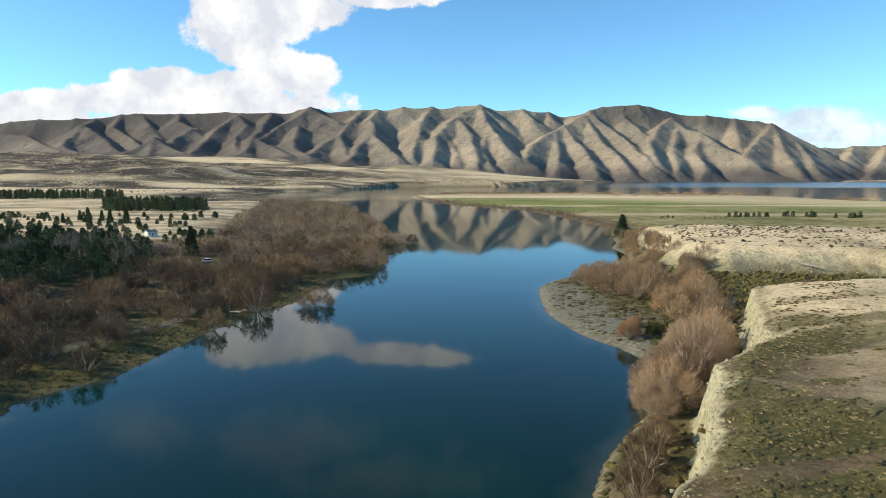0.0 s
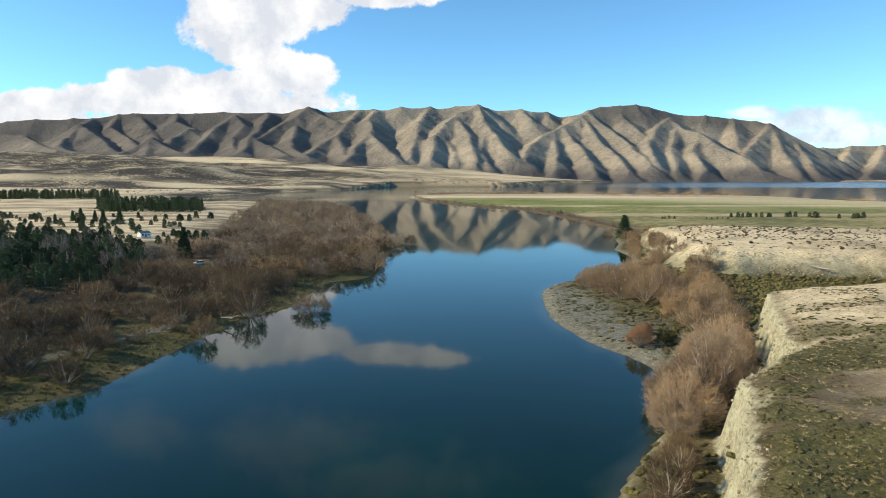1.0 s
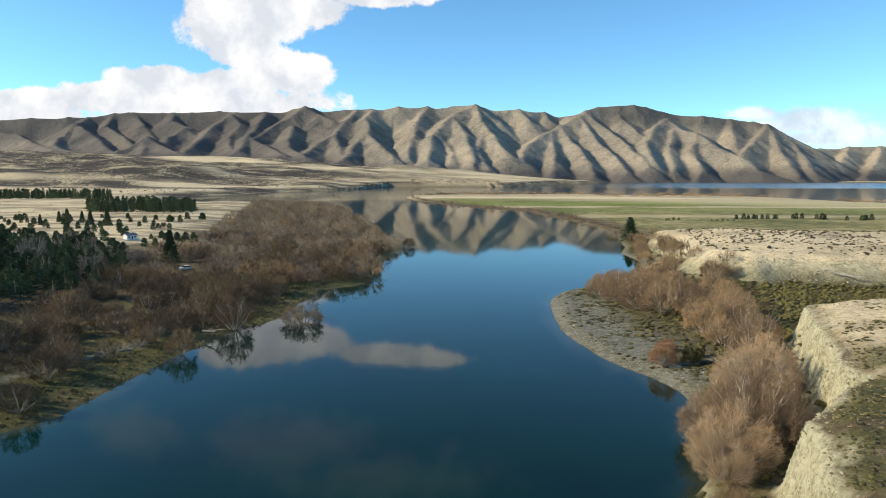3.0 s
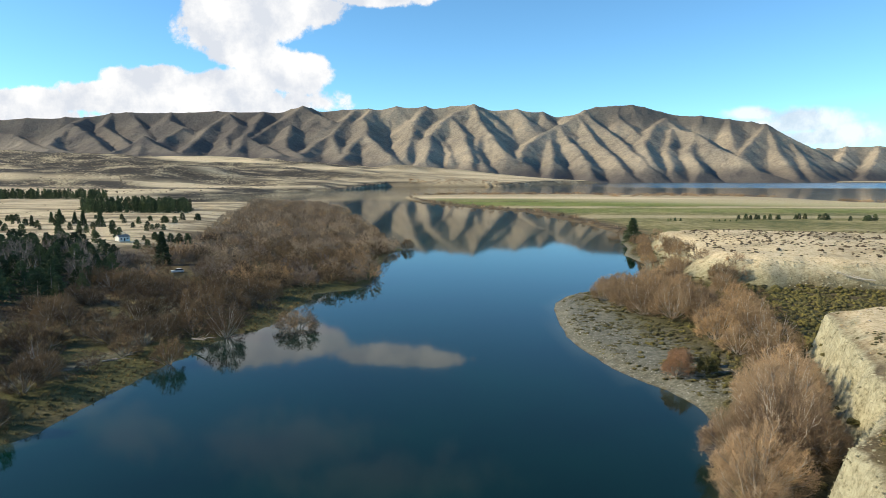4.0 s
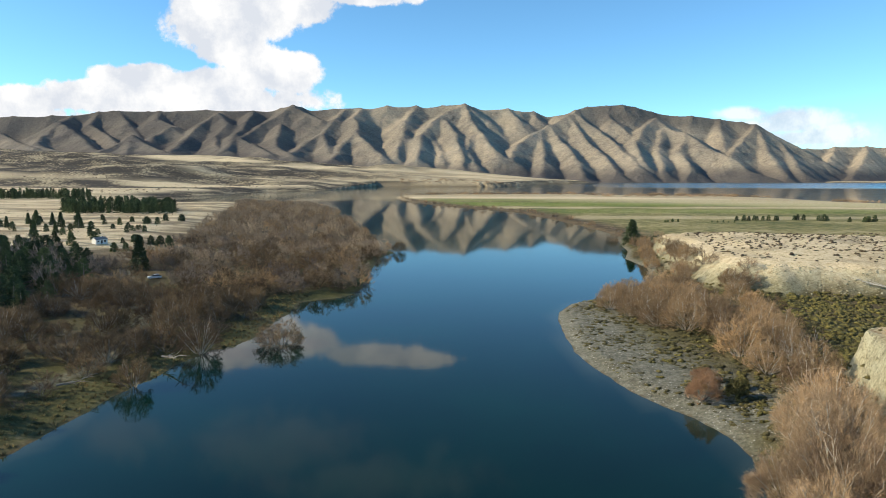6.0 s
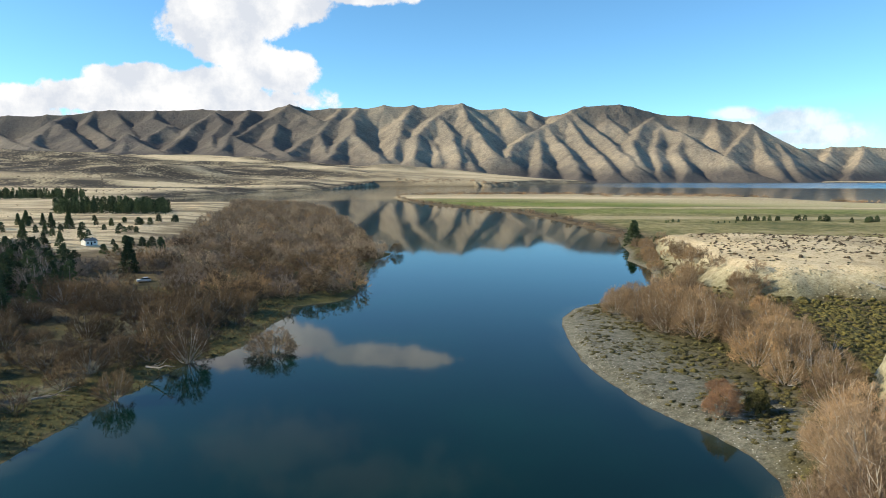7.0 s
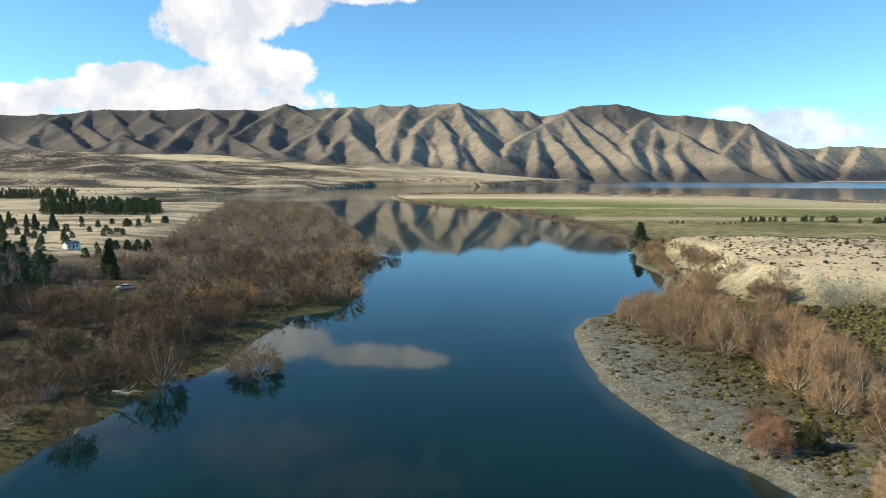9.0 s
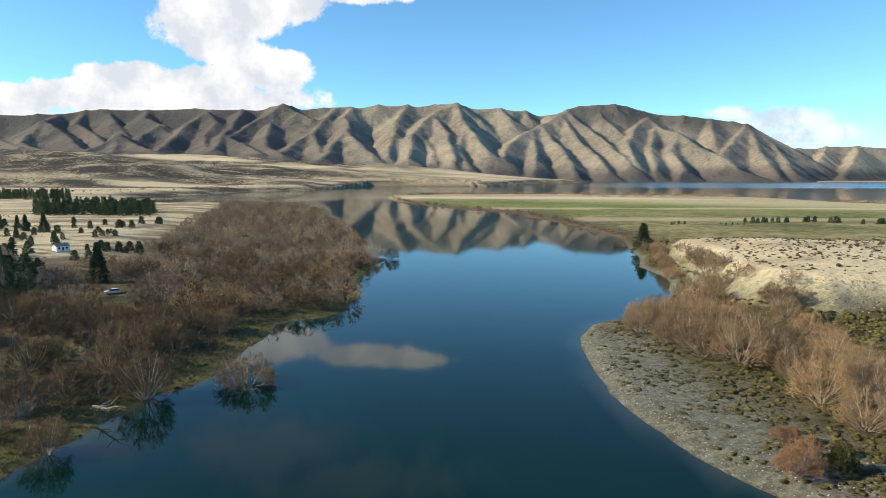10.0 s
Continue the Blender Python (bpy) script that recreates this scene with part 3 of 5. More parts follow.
def carve(z, dx, dy, rounds, strength):
    """Runs water down the slopes again and again, so that gullies cut in and crests stay."""
    ny, nx = z.shape
    idx = np.arange(ny * nx).reshape(ny, nx)
    for r in range(rounds):
        best, recv = np.zeros((ny, nx)), idx.copy()
        for sy, sx in ((-1, 0), (0, -1), (0, 1), (-1, -1), (-1, 1), (1, 0), (1, -1), (1, 1)):
            run = math.hypot(sx * dx, sy * dy)
            other = np.full((ny, nx), 1e9)
            ys, yd = slice(max(0, sy), ny + min(0, sy)), slice(max(0, -sy), ny + min(0, -sy))
            xs, xd = slice(max(0, sx), nx + min(0, sx)), slice(max(0, -sx), nx + min(0, -sx))
            other[yd, xd] = z[ys, xs]
            fall = (z - other) / run
            better = fall > best
            best = np.where(better, fall, best)
            recv = np.where(better, idx + sy * nx + sx, recv)
        flat, order = z.ravel(), np.argsort(z.ravel())
        down, area, level = recv.ravel().tolist(), [1.0] * flat.size, flat.tolist()
        for i in order[::-1].tolist():
            if down[i] != i:
                area[down[i]] += area[i]
        for i in order.tolist():
            d = down[i]
            if d != i:
                f = strength * min(area[i], 900.0) ** 0.5
                level[i] = (level[i] + f * level[d]) / (1 + f)
        z = np.array(level).reshape(ny, nx)
    return z


def build_mountains():
    xs, ys = np.linspace(-4200, 4600, 700), np.concatenate([np.arange(3000, 4700, 11.0), np.arange(4700, 5001, 30.0)])
    gx, gy = np.meshgrid(xs, ys)
    wx = gx + 34 * fbm(gx / 190, gy / 190, 3, 41)
    wy = gy + 34 * fbm(gx / 190, gy / 190, 3, 42)
    wx, wy = np.where(gy > 4480, gx, wx), np.where(gy > 4480, gy, wy)
    z = np.full(gx.shape, -400.0)
    for points, slope in RIDGES:
        for (ax, ay, az), (bx, by, bz) in zip(points, points[1:]):
            dx, dy = bx - ax, by - ay
            t = np.clip(((wx - ax) * dx + (wy - ay) * dy) / (dx * dx + dy * dy), 0, 1)
            d = np.hypot(wx - ax - t * dx, wy - ay - t * dy)
            h = az + (bz - az) * t - slope * (np.sqrt(d * d + 8 ** 2) - 8)
            z = np.maximum(z, h) + 4 * np.exp(-np.abs(z - h) / 8)
    z = np.maximum(z, -8 - 0.02 * (4000 - gy))
    crest_keep = ss(4380, 4600, gy)
    rough = z + (16 * fbm(gx / 70, gy / 70, 4, 43) + 5 * fbm(gx / 24, gy / 24, 2, 46)) * ss(0, 60, z)
    cut = carve(rough, xs[1] - xs[0], 11.0, 5, 0.010)
    broad = 0.30 + 0.70 * ss(-0.12, 0.16, fbm(gx / 420, gy / 420, 3, 49))
    z = (rough + (cut - rough) * broad) * (1 - crest_keep) + z * crest_keep
    flat = 125 * ss(1300, -1500, gx) * ss(1250, 3700, gy) ** 1.3 - 9
    soft_k = 12 + 22 * ss(900, -600, gx)
    z = flat + soft_k * np.logaddexp(0, (z - flat) / soft_k)
    # First term is foot scrub; second paints cloud shadow over the left half.
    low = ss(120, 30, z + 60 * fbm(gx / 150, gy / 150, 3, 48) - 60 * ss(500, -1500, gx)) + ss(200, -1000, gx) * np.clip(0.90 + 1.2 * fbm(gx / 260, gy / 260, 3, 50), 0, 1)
    # Cloud shadow painted on the right-hand summit, above about 300 m.
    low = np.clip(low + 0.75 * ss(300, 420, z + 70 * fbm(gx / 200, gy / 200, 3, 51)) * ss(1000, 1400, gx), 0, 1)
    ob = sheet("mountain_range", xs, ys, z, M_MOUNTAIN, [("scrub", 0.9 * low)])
    return tagged(ob, "bare tussock mountain range with folded spurs and gullies", "mountain", kind="structure")


build_mountains()


# ---- clouds ----
def cloud_sheet(name, x0, x1, z0, z1, y, mat, label, far=0):
    me = bpy.data.meshes.new(name)
    me.from_pydata([(x0, y, z0), (x1, y + far, z0), (x1, y + far, z1), (x0, y, z1)], [], [(0, 1, 2, 3)])
    me.materials.append(mat)
    ob = new(name, me)
    ob.visible_shadow = False
    return tagged(ob, label, "cloud", kind="structure")


M_CLOUD = cloud_material("cumulus", [(-1330, 1110, 330, 190), (-1020, 1190, 390, 190), (-1280, 1300, 300, 130), (-650, 1225, 250, 110), (-250, 1320, 400, 80), (150, 1370, 330, 60),
                                     (-800, 760, 225, 150), (-1000, 820, 260, 130), (-1200, 930, 240, 120), (-1270, 690, 380, 110), (-1880, 720, 300, 95), (-2220, 630, 340, 85), (-2620, 570, 430, 80),
                                     (-3050, 520, 520, 75), (-1700, 560, 1250, 110), (-3600, 500, 600, 90), (-2900, 430, 900, 90)], (0.74, 0.78, 0.85), 0.26, 1.0)
cloud_sheet("backdrop_cumulus_cloud", -4600, 1600, 100, 3000, 4900, M_CLOUD, "towering white cumulus bank with grey undersides")
M_CLOUD_HIGH = cloud_material("high_cloud", [(-1000, 2050, 900, 330), (-200, 2350, 1100, 300), (-2100, 1900, 500, 260)], (0.72, 0.77, 0.84), 0.9, 0.22)
cloud_sheet("backdrop_high_cloud", -4600, 3000, 1300, 4200, 4912, M_CLOUD_HIGH, "thin broken cloud high over the valley")
M_CLOUD_LOW = cloud_material("low_cloud", [(2930, 456, 381, 93), (2535, 496, 254, 55), (3245, 356, 339, 84), (3025, 318, 508, 76), (2755, 400, 508, 59)], (0.66, 0.73, 0.82), 0.8, 0.85)
cloud_sheet("backdrop_low_cloud", 1700, 4800, 100, 900, 4870, M_CLOUD_LOW, "low pale cloud bank behind the far ridge", -250)


# ---- plants ----
class Build:
    """Gathers points and faces of one mesh."""

    def __init__(self):
        self.co, self.faces = [], []

    def tube(self, points, radii, sides=4):
        first = len(self.co)
        for i, p in enumerate(points):
            along = (points[min(i + 1, len(points) - 1)] - points[max(i - 1, 0)]).normalized()
            side = along.orthogonal().normalized()
            other = along.cross(side)
            for k in range(sides):
                a = math.tau * k / sides
                self.co.append(p + (side * math.cos(a) + other * math.sin(a)) * radii[i])
        for i in range(len(points) - 1):
            for k in range(sides):
                a, b = first + i * sides + k, first + i * sides + (k + 1) % sides
                self.faces.append((a, b, b + sides, a + sides))

    def blade(self, p, way, length, width, rnd):
        side = way.cross(Vector((rnd.uniform(-1, 1), rnd.uniform(-1, 1), rnd.uniform(-1, 1))))
        if side.length < 1e-4:
            side = way.orthogonal()
        side = side.normalized() * (width / 2)
        first = len(self.co)
        self.co += [p - side, p + side, p + way * length]
        self.faces.append((first, first + 1, first + 2))

    def mesh(self, name, mat):
        me = bpy.data.meshes.new(name)
        me.from_pydata([tuple(c) for c in self.co], [], self.faces)
        me.materials.append(mat)
        return me


def part(name, built, mat, parent, label=""):
    ob = new(name, built.mesh(name, mat))
    ob.parent = parent
    return tagged(ob, label) if label else ob


def jitter(rnd, k):
    return Vector((rnd.gauss(0, k), rnd.gauss(0, k), rnd.gauss(0, k)))


UP = Vector((0, 0, 1))


def bare_parts(seed, stems, forks, sprays, fine, wide, width, twig=0.07, woody=True, bare=0.0):
    """Wood and twigs of a leafless tree one metre high: stems fan out from the foot, fork, and end in a haze of fine twigs on an uneven dome."""
    rnd = random.Random(seed)
    wood, crown = Build(), Build()
    heart = Vector((0, 0, 0.22))
    lumps = [(Vector((rnd.gauss(0, 1), rnd.gauss(0, 1), rnd.uniform(-0.1, 1.2))).normalized(), rnd.uniform(-0.20, 0.16)) for k in range(10)]

    def dome(n):
        """How far the crown reaches in this direction from the heart."""
        flat = math.hypot(n.x, n.y) / (0.52 * wide)
        reach = 1 / math.sqrt(flat * flat + (n.z / 0.76) ** 2)
        return reach * (1 + sum(k * max(0.0, n.dot(d) - 0.55) / 0.45 for d, k in lumps))

    def held(p):
        away = p - heart
        most = dome(away.normalized())
        return heart + away * (most * rnd.uniform(0.86, 1.0) / away.length) if away.length > most else p

    for s in range(stems):
        az = math.tau * (s * 0.618 + rnd.random() * 0.2)
        up = 0.99 - 0.97 * (s + rnd.random()) / stems
        n = Vector((math.sqrt(1 - up * up) * math.cos(az), math.sqrt(1 - up * up) * math.sin(az), up))
        end = heart + n * dome(n) * rnd.uniform(0.74, 0.94)
        base = Vector((math.cos(az), math.sin(az), 0)) * rnd.uniform(0.01, 0.05) + Vector((0, 0, -0.03))
        bend = base.lerp(end, 0.5) + Vector((n.x, n.y, 0)) * rnd.uniform(-0.02, 0.07) + jitter(rnd, 0.02)
        line = []
        for k in range(6):
            t = k / 5
            line.append(base * (1 - t) ** 2 + bend * 2 * t * (1 - t) + end * t * t + (jitter(rnd, 0.010) if 0 < k < 5 else Vector()))
        if woody:
            thick = rnd.uniform(0.008, 0.014)
            wood.tube(line, [thick * (1 - 0.16 * k) for k in range(6)], 4)
        else:
            wood.tube([line[0], line[2], line[5]], [0.013, 0.010, 0.004], 3)
        for b in range(forks):
            t = 0.28 + 0.72 * (b + rnd.random()) / forks
            i = min(4, int(t * 5))
            start = line[i].lerp(line[i + 1], min(1, t * 5 - i))
            along = (line[i + 1] - line[i]).normalized()
            way = (along * 0.8 + (start - heart).normalized() * 0.3 + jitter(rnd, 0.36) + UP * 0.22).normalized()
            tip = held(start + way * (0.30 - 0.12 * t) * rnd.uniform(0.7, 1.25))
            mid = start.lerp(tip, 0.5) + jitter(rnd, 0.012)
            if woody:
                wood.tube([start, mid, tip], [0.0045, 0.003, 0.0014], 3)
            for h in range(sprays):
                q = start.lerp(tip, 0.25 + 0.75 * (h + rnd.random()) / sprays)
                d = (way * 0.55 + (q - heart).normalized() * 0.3 + jitter(rnd, 0.42) + UP * 0.3).normalized()
                far = held(q + d * rnd.uniform(0.06, 0.13))
                d = far - q
                if d.length < 1e-3:
                    continue
                crown.blade(q, d.normalized(), d.length, width * 1.5, rnd)
                if rnd.random() < bare:
                    continue
                for f in range(fine // 2 if woody else fine // 5):
                    p = q.lerp(far, rnd.uniform(0.1, 1.0)) + jitter(rnd, 0.014)
                    crown.blade(p, (d.normalized() * 0.6 + jitter(rnd, 0.5) + UP * 0.3).normalized(), twig * rnd.uniform(0.45, 1.2), width, rnd)
    clumps = []
    for k in range(max(14, stems * 3)):
        up, az = rnd.uniform(-0.12, 1.0), math.tau * (k * 0.618 + rnd.random() * 0.15)
        side = math.sqrt(1 - up * up)
        clumps.append((Vector((side * math.cos(az), side * math.sin(az), up)), rnd.uniform(0.80, 1.03)))
    for k in range(int(stems * forks * sprays * 0.75 * (1 - bare))):
        n, reach = clumps[k % len(clumps)]
        n = (n + jitter(rnd, 0.17)).normalized()
        p = heart + n * dome(n) * reach * rnd.uniform(0.55, 1.0) ** 0.3
        d = (n * 0.75 + UP * 0.4 + jitter(rnd, 0.22)).normalized()
        q = p - d * rnd.uniform(0.09, 0.16)
        crown.blade(q, d, (p - q).length, width * 1.5, rnd)
        for f in range(fine):
            crown.blade(q.lerp(p, rnd.uniform(0.2, 1.0)) + jitter(rnd, 0.022) - d * twig * 0.4, (d * 0.7 + jitter(rnd, 0.6)).normalized(), twig * rnd.uniform(0.5, 1.2), width, rnd)
    return wood, crown


def bare_tree(name, label, category, group, seed, mat, stems, forks, sprays, fine, wide=1.0, width=0.004, twig=0.07, bark=None, bare=0.0, woody=True):
    wood, crown = bare_parts(seed, stems, forks, sprays, fine, wide, width, twig, woody, bare)
    top = new(name)
    part("trunk", wood, bark or M_BARK, top)
    part("crown", crown, mat, top)
    return tagged(top, label, category, group)


def pine_parts(seed, levels, around, tufts, width, taper=1.0, tuft=0.075, limbs=True):
    rnd = random.Random(seed)
    wood, crown = Build(), Build()
    wood.tube([Vector((0, 0, -0.02)), Vector((0.01, 0, 0.4)), Vector((0, 0.01, 0.97))], [0.024, 0.016, 0.003], 6)
    for i in range(levels):
        z = 0.03 + 0.94 * (i / levels) ** 0.92
        reach = width * (1 - max(0.0, (z - 0.03) / 0.97) ** taper) * (0.75 + 0.45 * rnd.random()) + 0.015
        for k in range(around):
            az = math.tau * (k + rnd.random()) / around
            far = reach * (0.75 + 0.45 * rnd.random())
            d = Vector((math.cos(az), math.sin(az), 0.12 - 0.25 * (1 - z) + rnd.gauss(0, 0.1)))
            start, end = Vector((0, 0, z)), Vector((0, 0, z)) + d * far
            if limbs:
                wood.tube([start, end], [0.005, 0.0015], 3)
            for f in range(tufts):
                q = start.lerp(end, 0.15 + 0.85 * math.sqrt(rnd.random()))
                way = (d * 0.8 + jitter(rnd, 0.6) + UP * 0.35).normalized()
                crown.blade(q - way * tuft * 0.3 + jitter(rnd, 0.012), way, tuft * (0.7 + 0.7 * rnd.random()), tuft * 0.55, rnd)
    return wood, crown


def pine_tree(name, label, group, seed, levels=16, around=8, tufts=11, width=0.26, taper=1.0, tuft=0.075, limbs=True):
    wood, crown = pine_parts(seed, levels, around, tufts, width, taper, tuft, limbs)
    top = new(name)
    part("trunk", wood, M_BARK, top)
    part("crown", crown, M_NEEDLE, top)
    return tagged(top, label, "conifer", group)


def clump_parts(seed, blades, lumps, size=0.16, flat=0.55):
    """A low leafy cushion of several lumps, about one metre across and half a metre high: a solid heart with leafy shoots all over."""
    rnd = random.Random(seed)
    leaves = Build()
    for j in range(lumps):
        c = Vector((rnd.uniform(-0.34, 0.34), rnd.uniform(-0.34, 0.34), 0.0)) if j else Vector((0, 0, 0))
        r = rnd.uniform(0.16, 0.34)
        first, around, lean = len(leaves.co), 7, jitter(rnd, 0.05)
        for q, z in ((1.0, -0.1), (0.86, 0.62), (0.45, 1.12)):
            for k in range(around):
                az, r_k = math.tau * (k + 3 * z) / around, r * q * rnd.uniform(0.74, 1.12)
                leaves.co.append(c + lean * z + Vector((math.cos(az) * r_k, math.sin(az) * r_k, z * r * flat * rnd.uniform(0.8, 1.1))))
        leaves.co.append(c + lean + Vector((0, 0, r * flat * 1.3)))
        for k in range(around):
            n = (k + 1) % around
            for low in (first, first + around):
                leaves.faces += [(low + k, low + n, low + around + k), (low + n, low + around + n, low + around + k)]
            leaves.faces.append((first + 2 * around + k, first + 2 * around + n, first + 3 * around))
        for k in range(blades // lumps):
            n = Vector((rnd.gauss(0, 1), rnd.gauss(0, 1), abs(rnd.gauss(0, 1)))).normalized()
            q = c + Vector((n.x * r, n.y * r, n.z * r * flat * 1.8)) * rnd.uniform(0.7, 1.0)
            leaves.blade(q - n * size * 0.3, (n + jitter(rnd, 0.55)).normalized(), size * rnd.uniform(0.6, 1.3), size * 0.42, rnd)
    return leaves


def tussock_parts(seed, blades, width=0.07):
    rnd = random.Random(seed)
    grass = Build()
    for k in range(blades):
        az, tilt = rnd.random() * math.tau, rnd.uniform(0.1, 1.0)
        d = Vector((math.sin(tilt) * math.cos(az), math.sin(tilt) * math.sin(az), math.cos(tilt)))
        grass.blade(Vector((rnd.gauss(0, 0.09), rnd.gauss(0, 0.09), -0.03)), d, rnd.uniform(0.35, 0.7), width, rnd)
    return grass


def stone_parts(seed):
    rnd = random.Random(seed)
    bm = bmesh.new()
    bmesh.ops.create_icosphere(bm, subdivisions=1, radius=0.5)
    for v in bm.verts:
        v.co = Vector((v.co.x * 1.1, v.co.y * 0.85, v.co.z * 0.6)) * rnd.uniform(0.75, 1.2)
    out = Build()
    out.co = [v.co.copy() for v in bm.verts]
    out.faces = [tuple(v.index for v in f.verts) for f in bm.faces]
    bm.free()
    return out


FIRST = {}


def plant(maker, key, x, y, z, h, turn, wide=1.0):
    """Sets a tree of this kind here: the first is built, the others are copies of it."""
    m = Matrix.LocRotScale((x, y, z), Euler((0, 0, turn)), (h * wide, h * wide, h))
    if key in FIRST:
        return copy_thing(FIRST[key], m @ Matrix.Diagonal([1 / k for k in FIRST[key].scale] + [1]))
    FIRST[key] = maker(key)
    FIRST[key].matrix_basis = m
    return FIRST[key]


def joined(name, kinds, places, label, category, parent=None):
    """Many small plants or stones as one mesh. kinds: (Build, material); places: x, y, z, size, height, turn, kind."""
    mats, blocks_v, blocks_f, blocks_m, base = [m for _, m in kinds], [], [], [], 0
    tones, shade = [], np.random.default_rng(len(places))
    shapes = []
    for b, _ in kinds:
        tri = []
        for f in b.faces:
            tri += [(f[0], f[i], f[i + 1]) for i in range(1, len(f) - 1)]
        shapes.append((np.array([tuple(c) for c in b.co]), np.array(tri)))
    for x, y, z, size, tall, turn, k in places:
        co, tri = shapes[k]
        c, s = math.cos(turn), math.sin(turn)
        v = np.stack([(co[:, 0] * c - co[:, 1] * s) * size + x, (co[:, 0] * s + co[:, 1] * c) * size + y, co[:, 2] * tall + z], -1)
        blocks_v.append(v)
        blocks_f.append(tri + base)
        blocks_m.append(np.full(len(tri), k))
        tones.append(np.full(len(co), shade.random()))
        base += len(co)
    co, tri, idx = np.concatenate(blocks_v), np.concatenate(blocks_f), np.concatenate(blocks_m)
    me = bpy.data.meshes.new(name)
    me.vertices.add(len(co))
    me.vertices.foreach_set("co", co.ravel())
    me.loops.add(tri.size)
    me.loops.foreach_set("vertex_index", tri.ravel())
    me.polygons.add(len(tri))
    me.polygons.foreach_set("loop_start", np.arange(len(tri)) * 3)
    for m in mats:
        me.materials.append(m)
    me.polygons.foreach_set("material_index", idx)
    me.update(calc_edges=True)
    me.attributes.new("tone", "FLOAT", "POINT").data.foreach_set("value", np.concatenate(tones).astype(np.float32))
    return tagged(new(name, me), label, category, kind="stuff")


def scatter(x0, x1, y0, y1, step, seed, keep):
    """Places on a shaken grid, with the ground there; keep(x, y, z, w, e, t, chance) picks those that stay; none far out to the sides."""
    rng = np.random.default_rng(seed)
    gx, gy = np.meshgrid(np.arange(x0, x1, step), np.arange(y0, y1, step))
    x = (gx + rng.uniform(-0.48, 0.48, gx.shape) * step).ravel()
    y = (gy + rng.uniform(-0.48, 0.48, gx.shape) * step).ravel()
    z, w, e, t = survey(x, y)
    ok = keep(x, y, z, w, e, t, rng.random(x.shape)) & (np.abs(x) < 30 + 0.72 * np.maximum(y, 0))
    return [(float(a), float(b), float(c)) for a, b, c in zip(x[ok], y[ok], z[ok])]


WILLOW, SHRUB, PINE = "bare willows on the river banks", "shrubs under the willows", "pines on the dry terrace"
L_TAN = "bare orange-tan willow with a dense crown of fine twigs"
L_BROWN = "leafless grey-brown willow with many upright stems"
L_RUST = "rust-brown leafless willow with pale stems behind the gravel"
L_PURPLE = "low dark purple-brown leafless shrub on damp grass"


def tan_willow(key):
    return bare_tree("willow_tree", L_TAN, "tree", WILLOW, 100 + int(key[-1]), M_TAN, 20, 8, 6, 15, 1.0, 0.0033, 0.062, M_STEM)


def brown_willow(key):
    return bare_tree("willow_tree", L_BROWN, "tree", WILLOW, 200 + int(key[-1]), M_BROWN, 14, 5, 5, 11, 1.0, 0.0062, 0.085, M_STEM)


def rust_willow(key):
    return bare_tree("willow_tree", L_RUST, "tree", WILLOW, 250 + int(key[-1]), M_RUST, 16, 5, 5, 12, 1.0, 0.0058, 0.082, M_STEM)


def mid_willow(key):
    return bare_tree("willow_tree", L_BROWN, "tree", WILLOW, 300 + int(key[-1]), M_BROWN, 10, 5, 4, 9, 1.0, 0.010, 0.095)


def river_bush(key):
    return bare_tree("willow_bush", "low tan leafless willow bush at the river's edge", "shrub", "bushes along the river's edge", 350 + int(key[-1]), M_TAN if key[-1] == "0" else M_BROWN, 9, 4, 4, 8, 1.25, 0.014, 0.11, woody=False)


def dark_shrub(key):
    return bare_tree("bare_shrub", L_PURPLE, "shrub", SHRUB, 400 + int(key[-1]), M_PURPLE, 9, 4, 4, 8, 1.3, 0.014, 0.11, woody=False)


def red_shrub(key):
    return bare_tree("russet_shrub", "russet-brown leafless shrub on the gravel flat", "shrub", SHRUB, 450, M_RED, 14, 6, 6, 12, 1.1, 0.006, 0.085)


def tall_pine(key):
    return pine_tree("pine_tree", "tall dark green pine at the edge of the grass", PINE, 500 + int(key[-1]), 22, 9, 16, 0.25, 0.95, 0.055)


def broad_pine(key):
    return pine_tree("pine_tree", "broad dark green pine in a dense stand", PINE, 520 + int(key[-1]), 12, 7, 14, 0.40, 1.5, 0.078, False)


def young_pine(key):
    return pine_tree("young_pine", "small rounded dark green pine on dry grass", PINE, 540 + int(key[-1]), 9, 8, 13, 0.42, 2.0, 0.13, False)


turns = random.Random(77)


def ground_at(x, y):
    return height(x, y) - 0.05


def set_tree(maker, kind, x, y, h, wide=1.0, z=None):
    return plant(maker, kind, x, y, ground_at(x, y) if z is None else z, h, turns.uniform(0, 6.28), wide)


# large willows by the near east bank
for i, (x, y, h, wide) in enumerate([(40, 95, 9.0, 1.0), (46, 101, 10.2, 1.0), (51, 109, 10.4, 1.0), (43, 106, 8.2, 1.0), (57, 117, 9.6, 1.0), (50, 100, 8.0, 0.9),
                                     (61, 125, 9.0, 0.9), (54, 120, 8.0, 1.0), (37, 90, 6.4, 1.0)]):
    set_tree(tan_willow, "tan%d" % (i % 3), x, y, h, wide * 1.16)
for i, (x, y, h) in enumerate([(25, 64, 5.6), (29, 72, 6.0), (33, 79, 5.4), (23, 55, 5.2), (20, 46, 5.0), (17, 33, 5.0)]):
    set_tree(brown_willow, "brown%d" % (i % 3), x, y, h)
